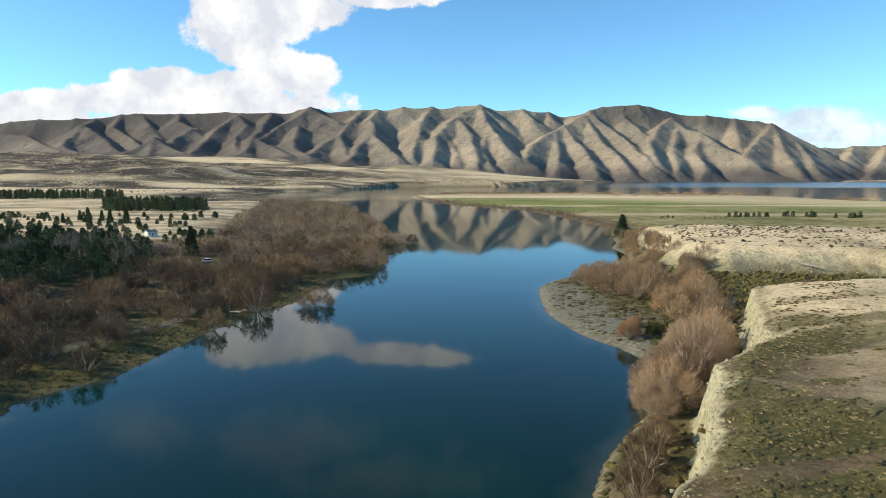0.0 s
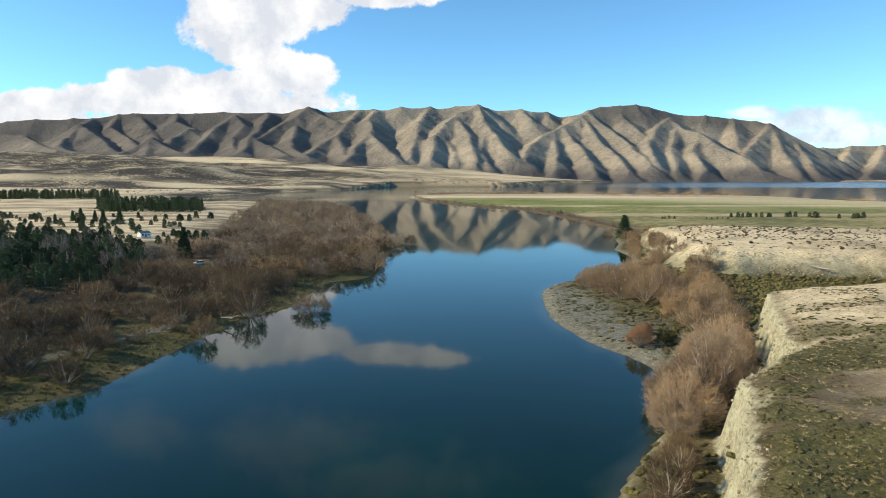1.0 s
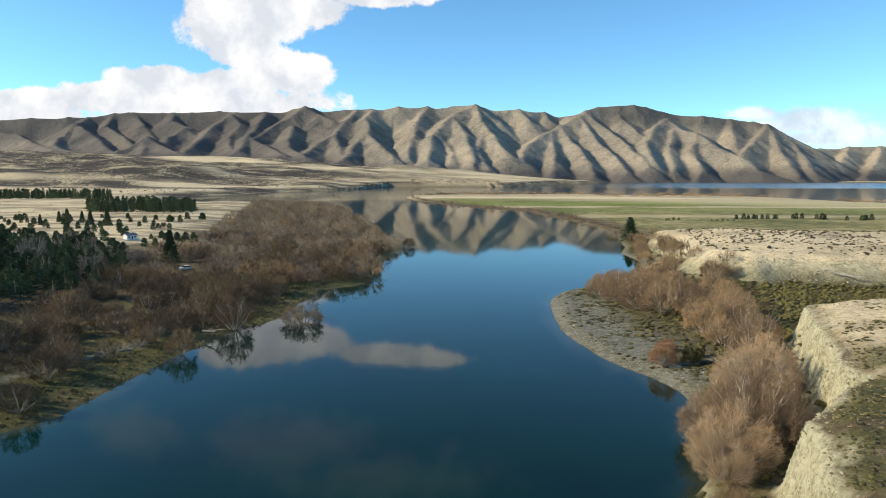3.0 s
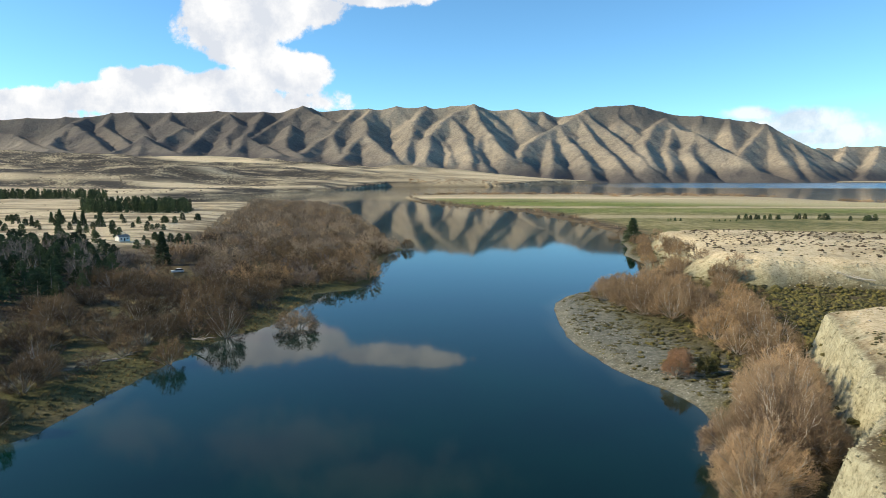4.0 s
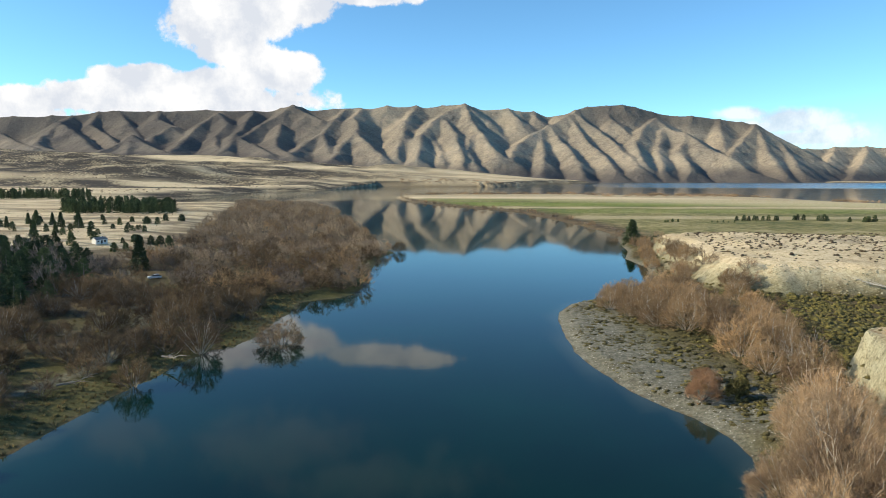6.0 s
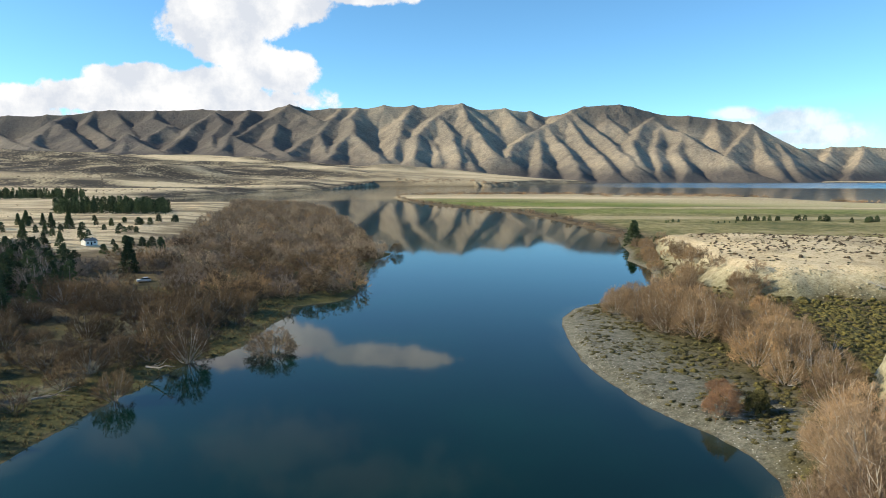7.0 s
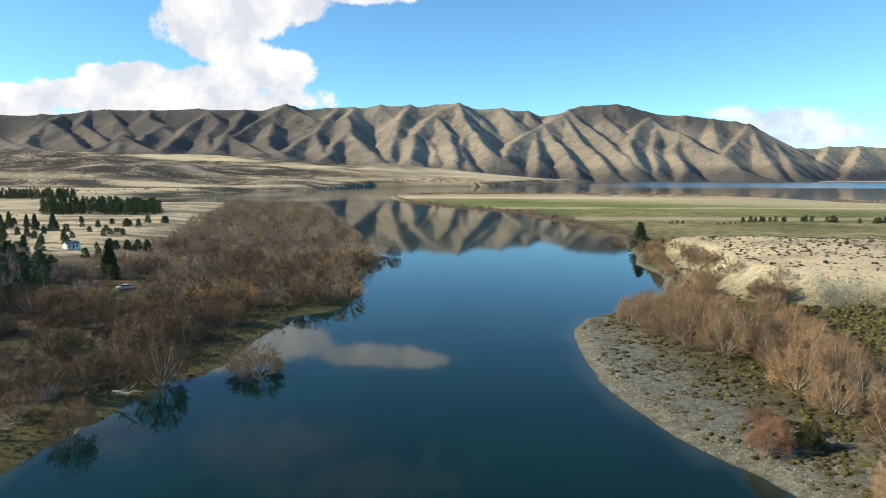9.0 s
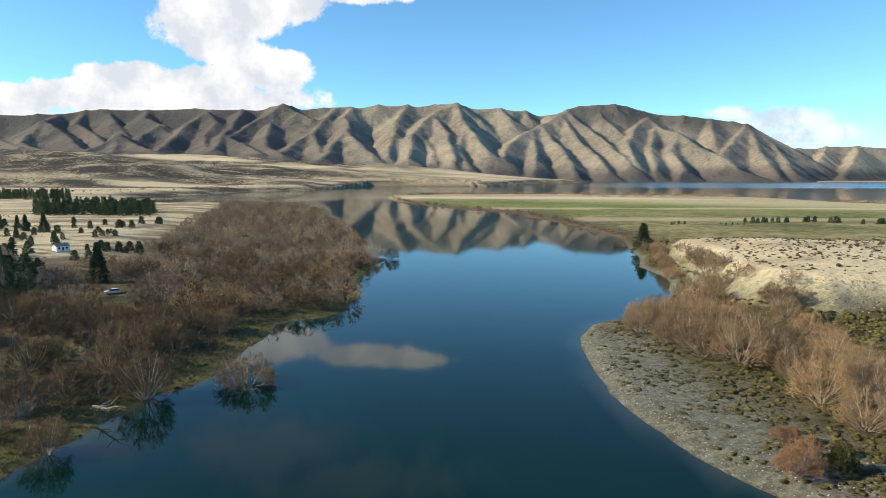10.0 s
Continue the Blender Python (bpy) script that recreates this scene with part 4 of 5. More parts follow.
# grey-stemmed willows behind the gravel spit
for i, (x, y, h) in enumerate([(67, 161, 8.2), (75, 162, 8.0), (80, 169, 7.6), (70, 171, 7.0), (66, 183, 8.6), (73, 188, 8.4), (82, 180, 7.6), (62, 195, 7.4), (69, 199, 8.2),
                               (77, 197, 7.6), (64, 207, 7.2), (72, 210, 8.0), (66, 218, 7.2), (74, 222, 7.4), (68, 229, 6.2), (80, 212, 7.0), (62, 224, 5.8), (85, 228, 6.5),
                               (95, 215, 6.4), (101, 228, 7.4), (90, 240, 6.5), (97, 252, 6.8), (103, 266, 6.0), (107, 281, 6.4), (112, 298, 6.0), (109, 318, 5.0), (116, 338, 5.4),
                               (120, 352, 5.0), (105, 308, 5.2), (112, 328, 5.6), (117, 347, 4.6), (100, 290, 5.4), (121, 366, 5.2), (104, 274, 5.6), (99, 262, 5.0), (92, 202, 5.5), (88, 190, 6.0), (64, 135, 7.2), (71, 144, 7.0), (59, 200, 6.2), (70, 193, 7.6), (76, 205, 7.4), (78, 188, 7.2), (57, 211, 6.0), (70, 216, 7.2), (61, 217, 6.4), (76, 216, 7.0), (72, 178, 7.4), (76, 172, 7.4), (61, 188, 6.2), (66, 150, 6.4)]):
    set_tree(rust_willow, "rust%d" % (i % 3), x, y, h * 1.1, 1.2)
for x, y, z in scatter(84, 135, 186, 362, 6.5, 19, lambda x, y, z, w, e, t, c: (e > 4) & (t < -2) & (c < 0.55) & ((x < 98) | (y > 226))):
    plant(river_bush, "bush%d" % turns.randrange(2), x, y, z - 0.1, turns.uniform(3.0, 6.0), turns.uniform(0, 6), 1.1)
set_tree(red_shrub, "red0", 48.9, 139, 6.0, 1.0)
set_tree(red_shrub, "red0", 53, 148, 3.6, 1.0)
def pale_willow(key):
    wood, crown = bare_parts(470, 16, 5, 3, 5, 0.95, 0.0055, 0.07, True, 0.5)
    top = new("willow_tree")
    part("trunk", wood, M_PALE, top)
    part("crown", crown, M_BROWN, top)
    return tagged(top, "thin-crowned willow with bleached pale stems", "tree", WILLOW)


for x, y, h in [(76, 158, 7.2), (81, 161, 6.6), (73, 153, 6.0), (-70, 150, 6.5), (-120, 236, 8.5), (-140, 250, 8.0), (-112, 262, 9.0), (-90, 226, 7.5)]:
    set_tree(pale_willow, "pale0", x, y, h, 1.1)
def green_bush(key):
    return bare_tree("leafy_bush", "bright green leafy bush beside the gravel spit", "shrub", SHRUB, 480, M_GORSE, 10, 6, 6, 10, 0.9, 0.022, 0.07)


def grey_tree(key):
    return bare_tree("bare_tree", "ash-grey leafless tree standing among dark pines", "tree", "bare trees in the pine stand", 490 + int(key[-1]), M_ASH, 13, 5, 4, 8, 1.0, 0.0075, 0.08, M_STEM, 0.25)


for i, (x, y, h) in enumerate([(-158, 232, 11.5), (-147, 246, 11.0), (-128, 244, 12.0), (-140, 268, 11.0), (-137, 286, 11.5), (-124, 274, 10.5), (-112, 256, 10.0), (-106, 240, 9.5)]):
    set_tree(grey_tree, "grey%d" % (i % 2), x, y, h, 1.0)
set_tree(green_bush, "green0", 54.5, 139, 4.4, 0.9)
set_tree(green_bush, "green0", 57.5, 143, 2.8, 1.0)
# the willow standing in the river, the one at the point, and large ones on the west bank
set_tree(brown_willow, "brown0", -26.8, 182.5, 7.2, 1.6, z=-0.9)
set_tree(brown_willow, "brown2", -0.5, 356, 7.0, 1.1, z=-0.2)
LARGE = [(-42, 176, 9.6, 1.0), (-53, 187, 7.0, 1.1), (-57, 167, 8.0, 1.1), (-47, 154, 6.8, 1.0), (-60, 120, 6.0, 1.1), (-64, 135, 7.4, 1.2), (-74, 128, 8.0, 1.1)]
for i, (x, y, h, wide) in enumerate(LARGE):
    set_tree(rust_willow if i == 0 else brown_willow, ("rust%d" if i == 0 else "brown%d") % (i % 3), x, y, h, wide)


# ---- west bank: open shrubland near the water, woodland on the point ----
def clear_of_large(x, y):
    ok = np.ones(x.shape, bool)
    for lx, ly, _, _ in LARGE:
        ok &= np.hypot(x - lx, y - ly) > 5.5
    return ok


def woods_edge(y):
    return -(110 + 0.16 * np.clip(y - 345, 0, 555) + 62 * ss(345, 300, y))


def in_sight(x, y):
    """Clear ground that opens the view from the river to the hut and to the parked car."""
    ok = np.ones(x.shape, bool)
    for tx, ty, back, side in ((-140, 352, 62, 11), (-84, 266, 34, 4), (-96.5, 286, 26, 5)):
        dx, dy = 0.40, -0.917
        along, across = (x - tx) * dx + (y - ty) * dy, np.abs((x - tx) * dy - (y - ty) * dx)
        ok &= ~((along > -7) & (along < back) & (across < side))
    return ok


def open_bank(x, y, z, w, e, t, c):
    gaps = fbm(x / 24, y / 24, 3, 61)
    return (w > 5 + 12 * gaps) & (w > 2.0) & (x > -180) & (pine_ground(x, y) < 0.4) & (c < np.clip(0.84 + 2.2 * gaps, 0.05, 0.97)) & clear_of_large(x, y) & in_sight(x, y)


def point_woods(x, y, z, w, e, t, c):
    gaps = fbm(x / 26, y / 26, 3, 62)
    edge = woods_edge(y) - 45 * np.abs(fbm(x / 40, y / 40, 3, 63))
    return (w > 1.5) & (x > edge + 6) & (gaps > -0.12 - 0.14 * ss(300, 450, y)) & clear_of_large(x, y) & in_sight(x, y)


for x, y, z in scatter(-175, -34, 78, 240, 5.0, 11, open_bank):
    r = turns.random()
    if r < 0.46:
        plant(brown_willow if r < 0.16 else mid_willow, ("brown%d" if r < 0.16 else "mid%d") % turns.randrange(3), x, y, z - 0.1, turns.uniform(4.0, 8.0), turns.uniform(0, 6), turns.uniform(1.05, 1.5))
    else:
        plant(dark_shrub, "shrub%d" % turns.randrange(3), x, y, z - 0.1, turns.uniform(1.8, 3.8), turns.uniform(0, 6), turns.uniform(1.15, 1.7))


def woodland():
    kinds, places = [], []
    for k, mat in enumerate((M_BROWN, M_FAWN, M_PURPLE, M_RUST, M_FAWN, M_ASH, M_RUST)):
        near = k not in (3, 4)
        wood, crown = bare_parts(600 + k, 8 if near else 6, 4 if near else 3, 4, 10 if near else 6, 1.0, 0.0125 if near else 0.026, 0.075 if near else 0.09, False)
        crown.faces += [tuple(i + len(crown.co) for i in f) for f in wood.faces]
        crown.co += wood.co
        kinds.append((crown, mat))
    for x, y, z in scatter(-175, -6, 238, 330, 7.0, 12, lambda *a: point_woods(*a) & (pine_ground(a[0], a[1]) < 0.4)):
        r = turns.random()
        h = turns.uniform(4.6, 10.2) if r < 0.72 else turns.uniform(2.6, 4.4)
        places.append((x, y, z - 0.1, h * turns.uniform(1.1, 1.55), h, turns.uniform(0, 6), 0 if r < 0.30 else 1 if r < 0.46 else 6 if r < 0.56 else 5 if r < 0.72 else 2))
    for x, y, z in scatter(-260, 0, 330, 395, 6.8, 13, point_woods):
        tan, r = 0.55, turns.random()
        h = turns.uniform(4.2, 8.2)
        places.append((x, y, z - 0.1, h * turns.uniform(1.1, 1.5), h, turns.uniform(0, 6), 1 if r < tan else 2 if r > 0.88 else 5 if r > 0.74 else 6 if r > 0.64 else 0))
    for x, y, z in scatter(-300, 0, 395, 880, 7.6, 14, point_woods):
        h = turns.uniform(4.4, 7.4)
        places.append((x, y, z - 0.1, h * 1.15, h, turns.uniform(0, 6), 4 if turns.random() < 0.75 else 3))
    return joined("willow_woodland", kinds, places, "dense leafless tan and brown willow woodland on the river point", "woodland")


woodland()

# ---- pines ----
set_tree(tall_pine, "tall0", -96.5, 286, 13.5, 1.05)
set_tree(tall_pine, "tall1", 124, 379, 13.5, 1.65)
for x, y, h in [(-224, 457, 10), (-217, 462, 8), (-205, 448, 9.5), (-189, 436, 11), (-232, 440, 7), (-236, 470, 7.5), (-193, 396, 8.5), (-186, 404, 6.5)]:
    set_tree(tall_pine, "tall%d" % (int(-x) % 3), x, y, h, 1.1)
for x, y, z in scatter(-300, -90, 180, 368, 6.8, 15, lambda x, y, z, w, e, t, c: (pine_ground(x, y) > 0.4) & (c < 0.95)):
    plant(broad_pine, "broad%d" % turns.randrange(3), x, y, z - 0.1, turns.uniform(5.5, 9.5), turns.uniform(0, 6), turns.uniform(0.85, 1.2))
for x, y, z in scatter(-330, -108, 352, 520, 9.0, 16, lambda x, y, z, w, e, t, c: (x < woods_edge(y) - 14) & (c < 0.16 + 1.6 * np.clip(fbm(x / 30, y / 30, 3, 72), 0, 1))):
    plant(young_pine, "young%d" % turns.randrange(3), x, y, z - 0.05, turns.uniform(2.6, 5.4), turns.uniform(0, 6), turns.uniform(0.85, 1.15))
near_hut = random.Random(41)
for k in range(18):
    if abs(-180 + 3.4 * k + 137) < 9:
        continue
    set_tree(young_pine, "young%d" % (k % 3), -180 + 3.4 * k + near_hut.uniform(-1.5, 1.5), 336 + near_hut.uniform(-5, 7) - 0.12 * k, near_hut.uniform(3.6, 6.0), 1.05)
for k in range(9):
    set_tree(young_pine, "young%d" % (k % 3), -132 + 2.6 * k + near_hut.uniform(-1, 1), 364 + near_hut.uniform(-6, 8), near_hut.uniform(3.2, 5.4), 1.05)
for i, (x, y) in enumerate([(134, 373), (138, 371), (142, 374)]):
    set_tree(young_pine, "young%d" % i, x, y, 5.2 - 0.6 * i, 0.95)


def plantation():
    kinds = []
    for k in range(3):
        wood, crown = pine_parts(560 + k, 9, 5, 4, 0.22, 0.9, 0.12, False)
        crown.faces += [tuple(i + len(crown.co) for i in f) for f in wood.faces]
        crown.co += wood.co
        kinds.append((crown, M_NEEDLE))
    places = []
    for x, y, z in scatter(-330, -180, 585, 690, 6.5, 17, lambda x, y, z, w, e, t, c: (w > 3) & (c < 0.85) & (x < -184 - 0.36 * (y - 590)) & (x > -275 - 0.5 * (y - 590))):
        h = turns.uniform(7.5, 12.5)
        places.append((x, y, z - 0.1, h * 1.1, h, turns.uniform(0, 6), turns.randrange(3)))
    for x, y, z in scatter(-640, -370, 900, 1000, 8.0, 18, lambda x, y, z, w, e, t, c: (c < 0.8) & (x < -394 - 0.47 * (y - 905))):
        h = turns.uniform(8, 14)
        places.append((x, y, z - 0.1, h * 1.1, h, turns.uniform(0, 6), turns.randrange(3)))
    return joined("pine_plantation", kinds, places, "dark green pine plantation blocks across the dry grass flat", "woodland")


plantation()

# ---- east bank and field margins ----
line = [(116, 392), (126, 420), (137, 447), (138, 480), (137, 514), (133, 587), (123, 695), (92, 750), (70, 792), (52, 840), (28, 915), (9, 996), (0, 1060), (-3, 1100)]
for (ax, ay), (bx, by) in zip(line, line[1:]):
    steps = max(1, int(math.hypot(bx - ax, by - ay) / (8 + 0.008 * ay)))
    for k in range(steps):
        if turns.random() < 0.22:
            continue
        f = (k + turns.random() * 0.8) / steps
        x, y = ax + (bx - ax) * f + turns.uniform(1, 7), ay + (by - ay) * f
        set_tree(river_bush, "bush%d" % (0 if turns.random() < 0.6 else 1), x, y, turns.uniform(2.6, 5.4), 1.15)
for x0, x1, y0, n, h in ((265, 302, 535, 9, 4.6), (313, 322, 538, 3, 5.2), (329, 340, 532, 3, 5.4), (346, 349, 520, 1, 4.0), (356, 372, 520, 4, 5.2), (200, 214, 520, 4, 2.6), (236, 254, 515, 5, 1.8)):
    for k in range(n):
        set_tree(young_pine, "young%d" % turns.randrange(3), x0 + (x1 - x0) * (k + turns.random() * 0.7) / n, y0 + turns.uniform(-3, 3), h * turns.uniform(0.75, 1.1), 1.0)


def far_thickets():
    """Tan bushes on the reedy flats round the lake."""
    wood, crown = bare_parts(640, 5, 3, 3, 3, 1.2, 0.05, 0.14, False)
    places = []
    rnd = random.Random(9)
    for x0, x1, y0, y1, n in ((0, 560, 2130, 2260, 150), (0, 330, 1195, 1270, 110), (330, 640, 1080, 1220, 120), (600, 800, 850, 940, 50), (800, 1300, 700, 880, 80), (-160, 60, 1640, 2080, 24)):
        for k in range(n):
            x, y = rnd.uniform(x0, x1), rnd.uniform(y0, y1)
            z, w, e, t = survey(np.array([x]), np.array([y]))
            if z[0] > 0.2:
                h = rnd.uniform(4, 8)
                places.append((x, y, float(z[0]) - 0.1, h * 1.7, h, rnd.uniform(0, 6), 0))
    return joined("lakeside_thicket", [(crown, M_TAN)], places, "scattered tan leafless bushes on the lakeside flats", "shrubs")


far_thickets()


def hill_scrub():
    """Dark bushes scattered in drifts over the dry hills and along the far shore."""
    kinds = [(clump_parts(760 + k, 8, 1, 0.2, 0.9), M_HEATHER) for k in range(3)]
    places = []
    for x, y, z in scatter(-1500, 260, 1130, 2300, 15.0, 61, lambda x, y, z, w, e, t, c: (w > 6) & (x > -0.75 * y - 60) & (c < np.clip(0.10 + 2.2 * fbm(x / 190, y / 60, 4, 101) + 0.5 * ss(40, 8, w), 0.015, 0.75))):
        size = turns.uniform(3.0, 9.0)
        places.append((x, y, z - 0.2, size, size * turns.uniform(0.35, 0.6), turns.uniform(0, 6), turns.randrange(3)))
    for x, y, z in scatter(-560, -150, 400, 1000, 9.0, 62, lambda x, y, z, w, e, t, c: (w > 5) & (x < woods_edge(y) - 12) & (c < np.clip(0.02 + 1.7 * fbm(x / 60, y / 22, 3, 102), 0.01, 0.5))):
        size = turns.uniform(1.2, 3.2)
        places.append((x, y, z - 0.1, size, size * turns.uniform(0.4, 0.7), turns.uniform(0, 6), turns.randrange(3)))
    return joined("hill_scrub", kinds, places, "dark low scrub in drifts over the dry hills", "scrub")


hill_scrub()


def heath():
    """Low bushes and tussocks on the terrace, and gorse under the cliff."""
    kinds = [(clump_parts(700, 40, 3, 0.075, 0.6), M_OLIVE), (clump_parts(701, 125, 5, 0.085, 0.7), M_GORSE), (clump_parts(702, 24, 2, 0.10, 0.8), M_HEATHER), (tussock_parts(703, 20, 0.035), M_STRAW), (clump_parts(704, 20, 2, 0.09, 0.55), M_OLIVE), (clump_parts(705, 90, 5, 0.085, 0.65), M_OLIVE)]
    places = []
    for x, y, z in scatter(18, 110, 36, 150, 0.75, 44, lambda x, y, z, w, e, t, c: (t > 0.8) & (x < 8 + 0.66 * y) & (c < ss(0.46, 0.66, 0.53 + 2.4 * fbm(x / 13, y / 7, 3, 81) + 0.12 * ss(120, 60, y) + 0.40 * ss(76, 54, y) + 0.7 * fbm(x / 2.2, y / 2.2, 2, 93)) * ss(150, 110, y) * 0.85)):
        s = turns.uniform(0.6, 1.5)
        places.append((x, y, z - 0.04, s, s * turns.uniform(0.3, 0.6), turns.uniform(0, 6), turns.choice((4, 4, 4, 3))))
    for x, y, z in scatter(14, 130, 28, 152, 2.2, 31, lambda x, y, z, w, e, t, c: (t > 1.2) & (c < np.clip(0.58 + 2.4 * fbm(x / 13, y / 7, 3, 81) + 0.12 * ss(120, 60, y) - 0.4 * ss(108, 140, y), 0, 0.97))):
        s = turns.uniform(0.9, 2.3)
        places.append((x, y, z - 0.05, s, s * turns.uniform(0.22, 0.42), turns.uniform(0, 6), turns.choice((0, 0, 0, 0, 1, 3))))
    for x, y, z in scatter(14, 130, 28, 152, 1.0, 32, lambda x, y, z, w, e, t, c: (t > 0) & (x < 10 + 0.68 * y) & (c < np.clip(0.35 + 1.6 * fbm(x / 6, y / 6, 3, 98), 0.05, 0.9))):
        s = turns.uniform(0.5, 1.1)
        places.append((x, y, z, s, s * 0.6, turns.uniform(0, 6), 3))
    for x, y, z in scatter(105, 330, 205, 345, 2.5, 33, lambda x, y, z, w, e, t, c: (t > 4) & (c < np.clip(0.50 + 1.3 * fbm(x / 22, y / 16, 3, 82) + 0.5 * ss(28, 6, t) * ss(290, 320, y + 0.45 * (x - 130)), 0.05, 0.8))):
        s = turns.uniform(0.8, 1.8) if turns.random() < 0.75 else turns.uniform(1.8, 2.8)
        places.append((x, y, z - 0.05, s, s * turns.uniform(0.5, 0.8), turns.uniform(0, 6), turns.choice((2, 2, 0))))
    for x, y, z in scatter(10, 150, 20, 345, 2.1, 34, lambda x, y, z, w, e, t, c: (e > 0.4 + 6 * ss(115, 135, y)) & (t < -1.9 - 6.7 * ss(190, 205, y)) & ~((x > 98) & (y < 226) & (y > 150)) & (c < np.clip(0.95 + 1.6 * fbm(x / 12, y / 12, 3, 83) - 0.5 * (ss(66, 50, x) * ss(132, 145, y)), 0.0, 0.9))):
        s = turns.uniform(1.6, 2.8)
        places.append((x, y, z - 0.05, s, s * turns.uniform(0.45, 0.75), turns.uniform(0, 6), turns.choice((5, 5, 1, 5))))
    for x, y, z in scatter(80, 185, 146, 226, 1.75, 40, lambda x, y, z, w, e, t, c: (t < -2.5 - 7.5 * ss(185, 205, y)) & (c < np.clip(0.93 + 1.2 * fbm(x / 9, y / 9, 3, 88), 0.2, 1))):
        s = turns.uniform(2.3, 3.7)
        places.append((x, y, z - 0.1, s, s * turns.uniform(0.4, 0.7), turns.uniform(0, 6), turns.choice((1, 1, 1, 5))))
    for x, y, z in scatter(36, 75, 126, 232, 0.9, 35, lambda x, y, z, w, e, t, c: (e > 2.2) & (t < -3) & (c < np.clip(0.58 + 4.6 * fbm(x / 7, y / 4.5, 4, 84) + 0.3 * ss(8, 18, e), 0.0, 0.93))):
        s = turns.uniform(0.5, 1.3) if turns.random() < 0.75 else turns.uniform(1.4, 2.4)
        places.append((x, y, z - 0.05, s, s * turns.uniform(0.28, 0.55), turns.uniform(0, 6), 4))
    for x, y, z in scatter(-420, -105, 330, 640, 5.0, 39, lambda x, y, z, w, e, t, c: (w > 6) & (x < woods_edge(y) - 10) & (c < np.clip(0.20 + 1.5 * fbm(x / 40, y / 18, 3, 87), 0.03, 0.75))):
        s = turns.uniform(0.8, 2.2)
        places.append((x, y, z - 0.05, s, s * 0.5, turns.uniform(0, 6), turns.choice((2, 3, 3))))
    for x, y, z in scatter(128, 420, 335, 425, 3.6, 45, lambda x, y, z, w, e, t, c: (e > 5) & (t < -6) & (c < np.clip(0.34 + 1.6 * fbm(x / 50, y / 12, 3, 94), 0.04, 0.8))):
        s = turns.uniform(1.6, 3.6)
        places.append((x, y, z - 0.05, s, s * turns.uniform(0.4, 0.8), turns.uniform(0, 6), turns.choice((0, 2, 2, 4))))
    return joined("heath_cover", kinds, places, "low olive heath, gorse and straw tussocks on terrace and flat", "heath")


heath()


def bank_grass():
    kinds = [(tussock_parts(710, 24), M_TUSSOCK), (clump_parts(711, 90, 4), M_OLIVE)]
    places = []
    for x, y, z in scatter(-140, -28, 80, 240, 1.5, 36, lambda x, y, z, w, e, t, c: (w > 0.6) & (c < np.where(w < 9, 0.9, np.clip(0.16 + 1.2 * fbm(x / 10, y / 10, 3, 85), 0, 0.5)))):
        s = turns.uniform(0.9, 1.9)
        places.append((x, y, z - 0.03, s, s * 0.7, turns.uniform(0, 6), 0 if turns.random() < 0.94 else 1))
    return joined("bank_grass", kinds, places, "straw-coloured sedge and low growth along the west bank", "grass")


bank_grass()


def cliff_clods():
    """Lumps and pebbly ledges on the eroded faces of the terrace."""
    kinds = [(stone_parts(730 + k), M_CLOD) for k in range(4)]
    places = []
    for x, y, z in scatter(10, 100, 26, 160, 0.42, 42, lambda x, y, z, w, e, t, c: (t > -3.6) & (t < 1.0) & (c < np.clip(0.5 + 1.2 * fbm(x / 5, y / 5, 3, 89), 0.1, 0.9))):
        s = turns.uniform(0.16, 0.5) * (0.8 if turns.random() < 0.85 else 1.5)
        places.append((x, y, z - 0.15 * s, s, s * turns.uniform(0.6, 1.1), turns.uniform(0, 6), turns.randrange(4)))
    for x, y, z in scatter(100, 165, 196, 240, 0.9, 43, lambda x, y, z, w, e, t, c: (t > -12) & (t < 1.0) & (c < np.clip(0.45 + 1.4 * fbm(x / 6, y / 6, 3, 92), 0.05, 0.9))):
        s = turns.uniform(0.4, 1.1)
        places.append((x, y, z - 0.15 * s, s, s * turns.uniform(0.6, 1.1), turns.uniform(0, 6), turns.randrange(4)))
    return joined("cliff_rubble", kinds, places, "pale pebbly lumps and ledges on the eroded cliff faces", "rubble")


cliff_clods()


def stones():
    kinds = [(stone_parts(720 + k), M_STONE) for k in range(3)]
    places = []
    for x, y, z in scatter(24, 110, 36, 150, 1.9, 37, lambda x, y, z, w, e, t, c: (t > 1) & (c < np.clip(0.04 + 1.2 * fbm(x / 12, y / 9, 3, 86), 0, 0.6))):
        s = turns.uniform(0.15, 0.55)
        places.append((x, y, z, s, s, turns.uniform(0, 6), turns.randrange(3)))
    for x, y, z in scatter(36, 62, 118, 236, 0.85, 38, lambda x, y, z, w, e, t, c: (e > 0.1) & (c < 0.5 * ss(20, 3, e))):
        s = turns.uniform(0.12, 0.34)
        places.append((x, y, z, s, s, turns.uniform(0, 6), turns.randrange(3)))
    return joined("loose_stones", kinds, places, "pale loose stones on the terrace and the gravel spit", "stones")


stones()


# ---- hut, car and fallen tree ----
def box(bm, x0, x1, y0, y1, z0, z1):
    v = [bm.verts.new(c) for c in ((x0, y0, z0), (x1, y0, z0), (x1, y1, z0), (x0, y1, z0), (x0, y0, z1), (x1, y0, z1), (x1, y1, z1), (x0, y1, z1))]
    for f in ((0, 3, 2, 1), (4, 5, 6, 7), (0, 1, 5, 4), (1, 2, 6, 5), (2, 3, 7, 6), (3, 0, 4, 7)):
        bm.faces.new([v[i] for i in f])


